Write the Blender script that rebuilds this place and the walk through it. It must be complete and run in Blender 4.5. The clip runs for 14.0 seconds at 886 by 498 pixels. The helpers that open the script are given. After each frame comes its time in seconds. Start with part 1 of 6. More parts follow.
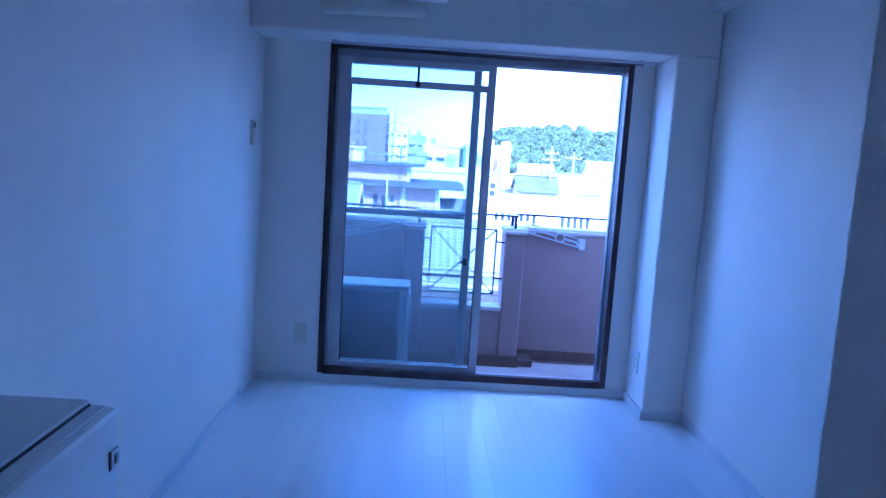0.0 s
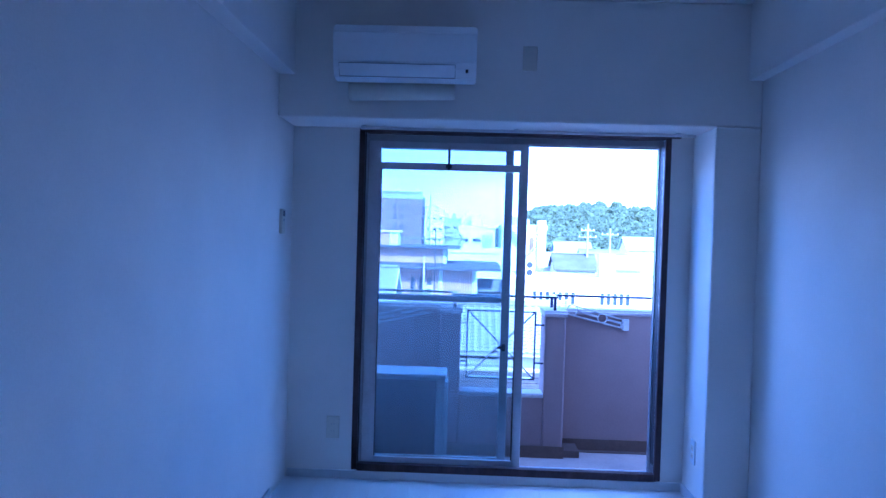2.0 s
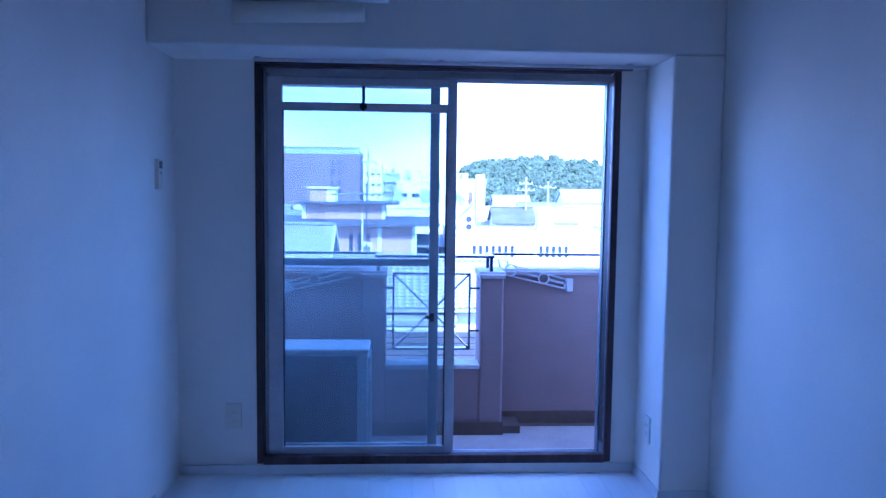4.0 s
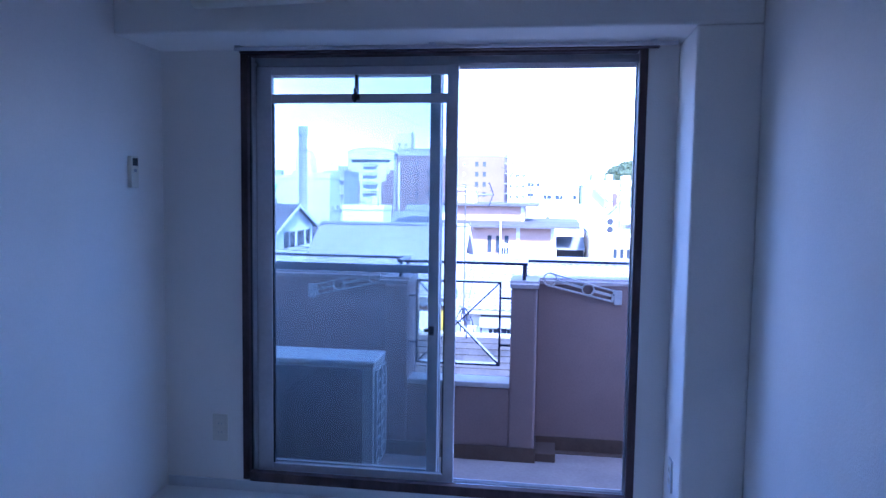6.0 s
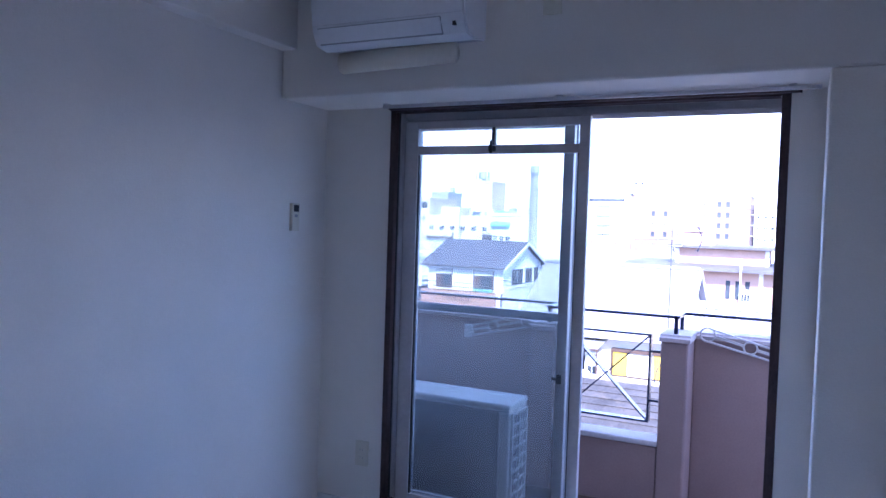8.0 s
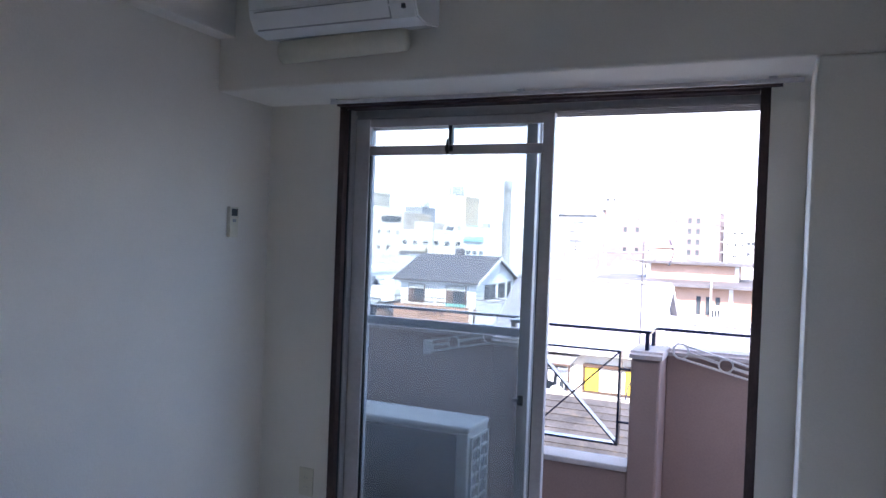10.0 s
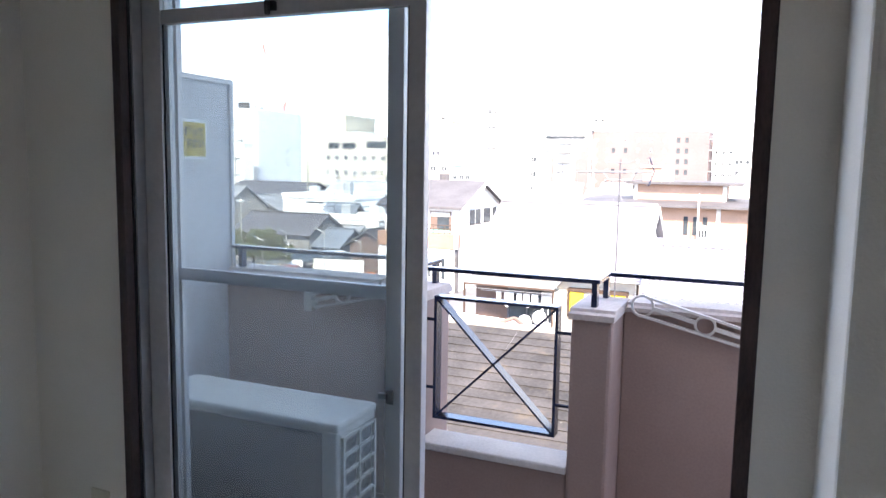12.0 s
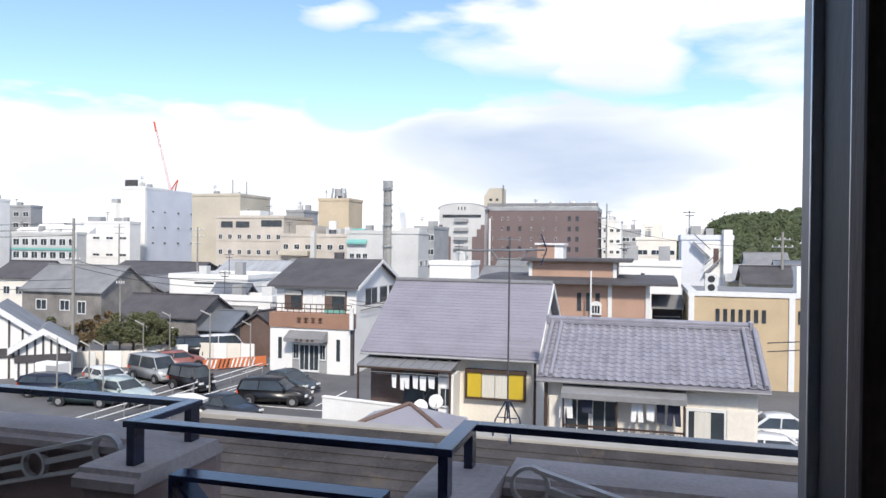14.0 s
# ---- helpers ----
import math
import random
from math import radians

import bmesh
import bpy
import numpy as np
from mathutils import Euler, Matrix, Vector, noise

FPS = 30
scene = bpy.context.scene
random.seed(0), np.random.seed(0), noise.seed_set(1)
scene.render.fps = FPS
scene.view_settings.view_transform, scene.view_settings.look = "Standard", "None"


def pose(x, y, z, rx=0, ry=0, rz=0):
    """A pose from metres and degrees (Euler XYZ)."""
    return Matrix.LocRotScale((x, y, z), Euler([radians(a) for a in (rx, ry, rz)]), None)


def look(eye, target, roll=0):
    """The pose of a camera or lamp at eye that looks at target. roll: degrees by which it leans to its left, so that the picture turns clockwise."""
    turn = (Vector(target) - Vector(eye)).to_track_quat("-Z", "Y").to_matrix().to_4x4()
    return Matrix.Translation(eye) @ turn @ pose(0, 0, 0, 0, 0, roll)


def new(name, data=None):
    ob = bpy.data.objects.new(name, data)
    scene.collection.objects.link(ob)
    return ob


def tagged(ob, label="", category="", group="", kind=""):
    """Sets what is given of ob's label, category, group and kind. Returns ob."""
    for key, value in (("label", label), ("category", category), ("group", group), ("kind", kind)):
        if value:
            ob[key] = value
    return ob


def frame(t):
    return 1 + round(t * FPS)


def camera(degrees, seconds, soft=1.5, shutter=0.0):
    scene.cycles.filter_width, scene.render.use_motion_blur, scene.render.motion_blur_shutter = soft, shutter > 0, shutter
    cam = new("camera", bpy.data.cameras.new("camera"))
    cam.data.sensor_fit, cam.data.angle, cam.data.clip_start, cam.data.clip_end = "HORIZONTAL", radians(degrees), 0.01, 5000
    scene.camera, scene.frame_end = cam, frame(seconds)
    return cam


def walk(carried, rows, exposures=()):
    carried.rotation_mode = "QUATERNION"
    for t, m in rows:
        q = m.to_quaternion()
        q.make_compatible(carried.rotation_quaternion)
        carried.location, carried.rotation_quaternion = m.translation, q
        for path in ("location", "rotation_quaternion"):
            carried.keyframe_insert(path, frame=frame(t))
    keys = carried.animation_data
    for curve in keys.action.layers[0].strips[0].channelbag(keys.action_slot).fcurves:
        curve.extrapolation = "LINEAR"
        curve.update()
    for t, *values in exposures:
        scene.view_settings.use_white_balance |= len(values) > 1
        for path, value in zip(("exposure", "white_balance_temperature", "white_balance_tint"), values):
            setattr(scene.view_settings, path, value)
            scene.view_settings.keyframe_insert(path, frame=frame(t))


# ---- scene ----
cam = camera(62.0, 14.0)
PATH = [
    (0, (0.055, 0.071, 1.336), (0.108, 2.054, 1.082), 3.7),
    (0.5, (0.062, 0.045, 1.35), (0.174, 2.039, 1.245), 3.9),
    (1, (0.06, 0.054, 1.347), (0.173, 2.05, 1.288), 3.7),
    (1.5, (0.06, 0.098, 1.361), (0.037, 2.098, 1.396), 2.4),
    (2, (0.07, 0.225, 1.343), (0.011, 2.224, 1.303), 1.7),
    (2.5, (0.078, 0.358, 1.349), (0.039, 2.356, 1.276), 1.1),
    (3, (0.068, 0.506, 1.344), (0.05, 2.503, 1.244), 0.8),
    (3.5, (0.071, 0.661, 1.349), (0.123, 2.657, 1.229), 0.9),
    (3.7, (0.1, 0.716, 1.339), (0.206, 2.707, 1.19), 0.7),
    (5.8, (0.704, 1.206, 1.317), (0.577, 3.194, 1.144), 0.9),
    (6, (0.795, 1.2, 1.328), (0.508, 3.173, 1.17), 0.8),
    (6.5, (0.967, 1.221, 1.332), (0.522, 3.166, 1.198), 0.5),
    (7, (1.116, 1.263, 1.338), (0.497, 3.16, 1.201), -0.7),
    (7.5, (1.212, 1.268, 1.365), (0.339, 3.059, 1.197), -0.2),
    (7.7, (1.23, 1.25, 1.378), (0.337, 3.035, 1.248), 1.2),
    (9.8, (1.199, 1.454, 1.36), (0.349, 3.264, 1.399), 2.6),
    (10, (1.19, 1.533, 1.346), (0.367, 3.356, 1.32), 2.2),
    (10.5, (1.198, 1.797, 1.341), (0.367, 3.612, 1.235), 1.2),
    (11, (1.19, 2.063, 1.31), (0.329, 3.86, 1.133), 0.4),
    (11.5, (1.15, 2.342, 1.312), (0.335, 4.155, 1.09), 0.0),
    (12, (1.146, 2.66, 1.321), (0.36, 4.485, 1.094), 1.0),
    (12.5, (1.095, 2.96, 1.301), (0.254, 4.759, 1.063), -0.7),
    (13, (1.053, 3.26, 1.322), (0.223, 5.067, 1.105), -0.9),
    (13.5, (1.048, 3.57, 1.321), (0.293, 5.422, 1.304), -0.2),
    (14, (1.013, 3.757, 1.323), (0.476, 5.683, 1.311), 0.7),
]
EXPOSURES = [
    (0.0, 3.95, 3720, 23), (1.5, 3.82, 3705, 24), (3.0, 3.70, 3700, 25), (3.7, 3.64, 3760, 26), (5.8, 3.57, 4230, 27), (6.5, 3.54, 4450, 27),
    (7.0, 3.60, 4630, 28), (7.5, 3.86, 4830, 29), (9.8, 3.75, 6100, 19), (11.0, 3.87, 7050, 16), (11.5, 3.86, 7150, 15), (12.0, 3.66, 7150, 14),
    (12.5, 3.30, 7050, 13), (13.0, 2.82, 6950, 12), (13.5, 1.82, 6650, 10), (14.0, 1.32, 6550, 9.5),
]
walk(cam, [(t, look(eye, target, roll)) for t, eye, target, roll in PATH], EXPOSURES)

# ---- sky and sun ----
SUN_UP, SUN_TURN = 42.0, 156.0
world = bpy.data.worlds.new("sky")
scene.world = world
world.use_nodes = True
wn, wl = world.node_tree.nodes, world.node_tree.links
wn.clear()
w_out, w_bg = wn.new("ShaderNodeOutputWorld"), wn.new("ShaderNodeBackground")
sky = wn.new("ShaderNodeTexSky")
sky.sky_type, sky.sun_disc = "NISHITA", False
sky.sun_elevation, sky.sun_rotation = radians(SUN_UP), radians(SUN_TURN)
sky.air_density, sky.dust_density, sky.ozone_density = 0.8, 0.25, 2.6
w_co, w_map = wn.new("ShaderNodeTexCoord"), wn.new("ShaderNodeMapping")
w_map.inputs["Scale"].default_value = (1.5, 1.5, 5.5)
w_map.inputs["Location"].default_value = (0.35, 0.1, 0.25)
w_noise, w_ramp = wn.new("ShaderNodeTexNoise"), wn.new("ShaderNodeValToRGB")
w_noise.inputs["Scale"].default_value, w_noise.inputs["Detail"].default_value = 1.6, 7.0
w_noise.inputs["Roughness"].default_value = 0.5
w_ramp.color_ramp.elements[0].position, w_ramp.color_ramp.elements[1].position = 0.50, 0.62
w_mix = wn.new("ShaderNodeMix")
w_mix.data_type = "RGBA"
w_noise2, w_ramp2 = wn.new("ShaderNodeTexNoise"), wn.new("ShaderNodeValToRGB")
w_noise2.inputs["Scale"].default_value, w_noise2.inputs["Detail"].default_value = 2.4, 4.0
w_ramp2.color_ramp.elements[0].color = (3.9, 4.1, 4.6, 1)
w_ramp2.color_ramp.elements[1].color = (4.9, 5.0, 5.2, 1)
w_ramp2.color_ramp.elements[0].position, w_ramp2.color_ramp.elements[1].position = 0.38, 0.58
wl.new(w_co.outputs["Generated"], w_map.inputs["Vector"])
wl.new(w_map.outputs["Vector"], w_noise.inputs["Vector"])
wl.new(w_map.outputs["Vector"], w_noise2.inputs["Vector"])
w_sep, w_low, w_add = wn.new("ShaderNodeSeparateXYZ"), wn.new("ShaderNodeMapRange"), wn.new("ShaderNodeMath")
w_low.inputs["From Min"].default_value, w_low.inputs["From Max"].default_value = 0.02, 0.16
w_low.inputs["To Min"].default_value, w_low.inputs["To Max"].default_value = 0.30, 0.0
wl.new(w_co.outputs["Generated"], w_sep.inputs["Vector"])
wl.new(w_sep.outputs["Z"], w_low.inputs["Value"])
wl.new(w_noise.outputs["Fac"], w_add.inputs[0])
wl.new(w_low.outputs["Result"], w_add.inputs[1])


def w_math(op, a, b=0.0):
    node = wn.new("ShaderNodeMath")
    node.operation = op
    for socket, v in zip(node.inputs, (a, b)):
        if isinstance(v, (int, float)):
            socket.default_value = v
        else:
            wl.new(v, socket)
    return node.outputs[0]


# drifting clouds: bearing and height in degrees, warped so that their rims fray
w_fray = w_math("SUBTRACT", w_noise.outputs["Fac"], 0.5)
w_az = w_math("ADD", w_math("MULTIPLY", w_math("ARCTAN2", w_sep.outputs["X"], w_sep.outputs["Y"]), 57.3), w_math("MULTIPLY", w_fray, 26.0))
w_el = w_math("ADD", w_math("MULTIPLY", w_math("ARCSINE", w_sep.outputs["Z"]), 57.3), w_math("MULTIPLY", w_fray, -11.0))


def cloud_bank(az, el, wide, high, amount):
    du = w_math("DIVIDE", w_math("SUBTRACT", w_az, az), wide)
    dv = w_math("DIVIDE", w_math("SUBTRACT", w_el, el), high)
    d2 = w_math("ADD", w_math("MULTIPLY", du, du), w_math("MULTIPLY", dv, dv))
    return w_math("MULTIPLY", w_math("MAXIMUM", w_math("SUBTRACT", 1.0, d2), 0.0), amount)


w_cover = w_add.outputs[0]
for bank in ((-8, 17.5, 14, 5.0, 0.26), (-2.5, 13.4, 6, 2.0, 0.20), (-25.4, 17.6, 4, 2.2, 0.20), (-6, 7.5, 13, 4.6, 0.22), (8, 7, 9, 5, 0.22), (-40, 7.4, 18, 4.0, 0.22),
             (-19, 10.6, 7, 4.0, -0.22), (-38, 14.5, 17, 4.5, -0.20), (-55, 18, 24, 9, -0.24)):
    w_cover = w_math("ADD", w_cover, cloud_bank(*bank))
wl.new(w_cover, w_ramp.inputs["Fac"])
w_shade = w_math("MULTIPLY", w_math("ADD", cloud_bank(-6.5, 6.6, 13, 3.8, 1.3), cloud_bank(-4, 11.0, 10, 1.8, 0.7)), w_math("MULTIPLY", w_noise2.outputs["Fac"], 1.5))
w_dim = wn.new("ShaderNodeMix")
w_dim.data_type = "RGBA"
w_dim.inputs["B"].default_value = (2.5, 2.95, 3.75, 1)
wl.new(w_shade, w_dim.inputs["Factor"])
wl.new(w_ramp2.outputs["Color"], w_dim.inputs["A"])
wl.new(w_noise2.outputs["Fac"], w_ramp2.inputs["Fac"])
wl.new(w_ramp.outputs["Color"], w_mix.inputs["Factor"])
wl.new(sky.outputs["Color"], w_mix.inputs["A"])
wl.new(w_dim.outputs["Result"], w_mix.inputs["B"])
wl.new(w_mix.outputs["Result"], w_bg.inputs["Color"])
wl.new(w_bg.outputs["Background"], w_out.inputs["Surface"])
w_bg.inputs["Strength"].default_value = 0.10

sun_lamp = bpy.data.lights.new("sun", "SUN")
sun_lamp.energy, sun_lamp.angle, sun_lamp.color = 1.7, radians(6), (1.0, 0.92, 0.81)
sun = new("sun", sun_lamp)
sun.matrix_world = look((0, 0, 0), (-math.sin(radians(SUN_TURN)) * math.cos(radians(SUN_UP)), -math.cos(radians(SUN_TURN)) * math.cos(radians(SUN_UP)), -math.sin(radians(SUN_UP))))
sun.location = (0, -20, 60)


# ---- materials ----
def mat(name, colour, rough=0.6, var=0.12, scale=6.0, bump=0.05, metal=0.0, fine=60.0, spec=0.5, stretch=(1, 1, 1), jitter=0.0):
    m = bpy.data.materials.new(name)
    m.use_nodes = True
    n, l = m.node_tree.nodes, m.node_tree.links
    b = n["Principled BSDF"]
    b.inputs["Roughness"].default_value, b.inputs["Metallic"].default_value = rough, metal
    b.inputs["Specular IOR Level"].default_value = spec
    co, mp = n.new("ShaderNodeTexCoord"), n.new("ShaderNodeMapping")
    mp.inputs["Scale"].default_value = stretch
    big, small = n.new("ShaderNodeTexNoise"), n.new("ShaderNodeTexNoise")
    big.inputs["Scale"].default_value, big.inputs["Detail"].default_value = scale, 5
    small.inputs["Scale"].default_value, small.inputs["Detail"].default_value = fine, 3
    if jitter:
        here, shift = n.new("ShaderNodeObjectInfo"), n.new("ShaderNodeVectorMath")
        l.new(co.outputs["Object"], shift.inputs[0])
        l.new(here.outputs["Location"], shift.inputs[1])
        l.new(shift.outputs["Vector"], mp.inputs["Vector"])
    else:
        l.new(co.outputs["Object"], mp.inputs["Vector"])
    l.new(mp.outputs["Vector"], big.inputs["Vector"])
    l.new(mp.outputs["Vector"], small.inputs["Vector"])
    mul = n.new("ShaderNodeMath")
    mul.operation = "MULTIPLY_ADD"
    l.new(small.outputs["Fac"], mul.inputs[0])
    mul.inputs[1].default_value = 0.5
    l.new(big.outputs["Fac"], mul.inputs[2])
    last = mul
    if jitter:
        info, ja = n.new("ShaderNodeObjectInfo"), n.new("ShaderNodeMath")
        ja.operation = "MULTIPLY_ADD"
        l.new(info.outputs["Random"], ja.inputs[0])
        ja.inputs[1].default_value = jitter
        l.new(mul.outputs[0], ja.inputs[2])
        last = ja
    ramp = n.new("ShaderNodeValToRGB")
    lo, hi = (max(0, 1 - var * 2), 1 + var)
    ramp.color_ramp.elements[0].position, ramp.color_ramp.elements[1].position = 0.45, 1.05 if not jitter else 1.0
    ramp.color_ramp.elements[0].color = (*[min(1, c * lo) for c in colour], 1)
    ramp.color_ramp.elements[1].color = (*[min(1, c * hi) for c in colour], 1)
    l.new(last.outputs[0], ramp.inputs["Fac"])
    l.new(ramp.outputs["Color"], b.inputs["Base Color"])
    if bump:
        bp = n.new("ShaderNodeBump")
        bp.inputs["Strength"].default_value, bp.inputs["Distance"].default_value = bump, 0.02
        l.new(mul.outputs[0], bp.inputs["Height"])
        l.new(bp.outputs["Normal"], b.inputs["Normal"])
    return m


def glass_mat(name, tint, rough=0.0):
    m = bpy.data.materials.new(name)
    m.use_nodes = True
    n, l = m.node_tree.nodes, m.node_tree.links
    n.clear()
    out, mix = n.new("ShaderNodeOutputMaterial"), n.new("ShaderNodeMixShader")
    tr, gl = n.new("ShaderNodeBsdfTransparent"), n.new("ShaderNodeBsdfGlossy")
    tr.inputs["Color"].default_value = (*tint, 1)
    gl.inputs["Roughness"].default_value = rough
    mix.inputs["Fac"].default_value = 0.035
    l.new(tr.outputs[0], mix.inputs[1])
    l.new(gl.outputs[0], mix.inputs[2])
    # a small translucent share gives the pane a milky veil
    haze, veil = n.new("ShaderNodeMixShader"), n.new("ShaderNodeBsdfTranslucent")
    veil.inputs["Color"].default_value = (0.8, 0.8, 0.8, 1)
    haze.inputs["Fac"].default_value = 0.03
    l.new(mix.outputs[0], haze.inputs[1])
    l.new(veil.outputs[0], haze.inputs[2])
    l.new(haze.outputs[0], out.inputs["Surface"])
    return m


WALLPAPER = mat("white_wallpaper", (0.87, 0.82, 0.735), 0.75, 0.03, 2.5, 0.12, fine=160)
CEILING = mat("white_ceiling_paper", (0.90, 0.85, 0.77), 0.8, 0.03, 3, 0.1, fine=160)
FLOOR = mat("white_floor_board", (0.80, 0.78, 0.75), 0.32, 0.03, 1.5, 0.01, fine=30, stretch=(6, 0.6, 1), jitter=0.12, spec=0.9)
SKIRT = mat("white_vinyl", (0.74, 0.73, 0.71), 0.5, 0.03)
DARKWOOD = mat("dark_brown_wood", (0.086, 0.057, 0.055), 0.6, 0.25, 4, 0.06, stretch=(4, 4, 1), spec=0.2)
ALU = mat("grey_aluminium", (0.60, 0.575, 0.575), 0.42, 0.08, 4, 0.02, metal=0.15)
BAREALU = mat("bare_aluminium_edge", (0.78, 0.78, 0.80), 0.3, 0.05, 4, 0.0, metal=0.7)
# darker copy of the aluminium: the right jamb's shade is in this colour
SHADEDALU = mat("shaded_jamb_aluminium", (0.24, 0.23, 0.24), 0.42, 0.12, 4, 0.02, metal=0.1, spec=0.3)
FRAMEALU = mat("dull_frame_aluminium", (0.40, 0.385, 0.39), 0.5, 0.10, 4, 0.02, metal=0.1)
ALUDARK = mat("dark_seal_and_shade", (0.02, 0.02, 0.022), 0.6, 0.1)
WHITEPL = mat("white_plastic", (0.8, 0.8, 0.78), 0.35, 0.03, 3, 0.0)
FACEPLATE = mat("glossy_white_faceplate", (0.88, 0.88, 0.88), 0.2, 0.02, 3, 0.0)
CREAMPL = mat("cream_plastic", (0.74, 0.69, 0.56), 0.45, 0.04, 3, 0.0)
DARKPL = mat("dark_plastic", (0.03, 0.03, 0.035), 0.4, 0.1, 3, 0.0)
GREYPL = mat("grey_plastic", (0.35, 0.36, 0.37), 0.45, 0.06, 3, 0.0)
FIN = mat("dark_cooling_fins", (0.09, 0.10, 0.11), 0.5, 0.15, 8, 0.05)
UNITPAINT = mat("ivory_painted_steel", (0.62, 0.62, 0.60), 0.4, 0.06, 4, 0.0)
BRACKETW = mat("pale_cast_aluminium", (0.62, 0.59, 0.57), 0.45, 0.08, 6, 0.02)
STUCCO = mat("pinkish_beige_stucco", (0.305, 0.217, 0.195), 0.85, 0.08, 3, 0.10, fine=120)
CAP = mat("weathered_cement_cap", (0.50, 0.43, 0.405), 0.8, 0.16, 5, 0.2, fine=90)
SILL = mat("pale_cement_sill", (0.58, 0.54, 0.52), 0.75, 0.12, 5, 0.15, fine=90)
BALFLOOR = mat("beige_balcony_sheet", (0.40, 0.325, 0.28), 0.7, 0.12, 4, 0.1)
BALSKIRT = mat("brown_waterproofing", (0.13, 0.085, 0.06), 0.6, 0.15, 6, 0.08)
# black paint, its base blued to stand in for reflected sky
BLACKIRON = mat("black_iron_sky_tinted", (0.016, 0.023, 0.058), 0.22, 0.25, 9, 0.02, spec=0.6)
PANEL = mat("grey_partition_board", (0.57, 0.555, 0.555), 0.6, 0.08, 3, 0.03)
YELLOW = mat("yellow_sticker", (0.50, 0.38, 0.05), 0.5, 0.06, 5, 0.0)
INK = mat("black_ink", (0.02, 0.02, 0.02), 0.6, 0.05, 5, 0.0)
WIRE = mat("dark_screen_wire", (0.05, 0.055, 0.06), 0.6, 0.1, 5, 0.0)
STEEL = mat("galvanised_steel", (0.38, 0.39, 0.40), 0.45, 0.15, 3, 0.03, metal=0.6)
GLASS = glass_mat("tinted_window_glass", (0.80, 0.84, 0.85))


# ---- building blocks ----
def boxes(*sizes, bevel=0.0, bm=None):
    bm = bm or bmesh.new()
    for x0, x1, y0, y1, z0, z1 in sizes:
        made = bmesh.ops.create_cube(bm, size=1, matrix=Matrix.Translation(((x0 + x1) / 2, (y0 + y1) / 2, (z0 + z1) / 2)) @ Matrix.Diagonal((abs(x1 - x0), abs(y1 - y0), abs(z1 - z0), 1)))
        if bevel:
            edges = list({e for v in made["verts"] for e in v.link_edges})
            bmesh.ops.bevel(bm, geom=edges, offset=bevel, segments=2, profile=0.5, affect="EDGES")
    return bm


def rods(*ends, r=0.01, seg=8, bm=None, r2=None):
    bm = bm or bmesh.new()
    for a, b in ends:
        a, b = Vector(a), Vector(b)
        turn = (b - a).to_track_quat("Z", "Y").to_matrix().to_4x4()
        bmesh.ops.create_cone(bm, cap_ends=True, segments=seg, radius1=r, radius2=r if r2 is None else r2, depth=(b - a).length, matrix=Matrix.Translation((a + b) / 2) @ turn)
    return bm


def prism(points, d0, d1, axis="y", bm=None):
    """An outline of (a, b) points drawn out along an axis."""
    bm = bm or bmesh.new()
    put = {"y": lambda a, b, d: (a, d, b), "x": lambda a, b, d: (d, a, b), "z": lambda a, b, d: (a, b, d)}[axis]
    lo = [bm.verts.new(put(a, b, d0)) for a, b in points]
    hi = [bm.verts.new(put(a, b, d1)) for a, b in points]
    bm.faces.new(lo), bm.faces.new(hi)
    for i in range(len(points)):
        j = (i + 1) % len(points)
        bm.faces.new((lo[i], lo[j], hi[j], hi[i]))
    bmesh.ops.recalc_face_normals(bm, faces=bm.faces)
    return bm


def part(name, bm, material, parent=None, label="", smooth=False):
    me = bpy.data.meshes.new(name)
    bm.to_mesh(me)
    bm.free()
    me.materials.append(material)
    if smooth:
        for p in me.polygons:
            p.use_smooth = True
    ob = new(name, me)
    ob.parent = parent
    return tagged(ob, label)


def thing(name, label, category, loc=(0, 0, 0), rz=0.0, group=""):
    ob = new(name)
    ob.empty_display_size = 0.1
    ob.matrix_basis = pose(*loc, 0, 0, rz)
    return tagged(ob, label, category, group)


def structure(name, bm, material, label=""):
    return tagged(part(name, bm, material), label, kind="structure")


# ---- the room ----
XL, XR, YW, YB, H = -0.872, 1.49, 4.20, -1.8, 2.50
WX0, WX1, WZ0, WZ1 = -0.52, 1.155, 0.05, 1.91
structure("floor", boxes((XL - 0.15, XR + 0.15, YB - 0.15, YW + 0.2, -0.2, -0.012)), SKIRT, "white laminated floor boards with a soft sheen")
structure("ceiling", boxes((XL - 0.15, XR + 0.15, YB - 0.15, YW + 0.2, H, H + 0.2)), CEILING, "white papered ceiling")
structure("wall_west", boxes((XL - 0.15, XL, YB, YW, -0.012, H)), WALLPAPER, "white papered long wall")
structure("wall_east", boxes((XR, XR + 0.15, YB, YW, -0.012, H)), WALLPAPER, "white papered long wall")
structure("wall_south", boxes((XL - 0.15, XR + 0.15, YB - 0.15, YB, -0.012, H)), WALLPAPER, "white papered end wall")
structure("wall_north", boxes((XL - 0.15, WX0 + 0.03, YW, YW + 0.2, -0.2, H), (WX1 - 0.008, XR + 0.15, YW, YW + 0.2, -0.2, H),
                              (WX0 + 0.03, WX1 - 0.008, YW, YW + 0.2, WZ1 - 0.03, H), (WX0 + 0.03, WX1 - 0.008, YW, YW + 0.2, -0.2, 0.0)), WALLPAPER, "white papered wall round the balcony window")
structure("beam_north", boxes((XL, XR, 3.85, YW, 1.902, H), bevel=0.010), WALLPAPER, "white papered deep beam above the window")
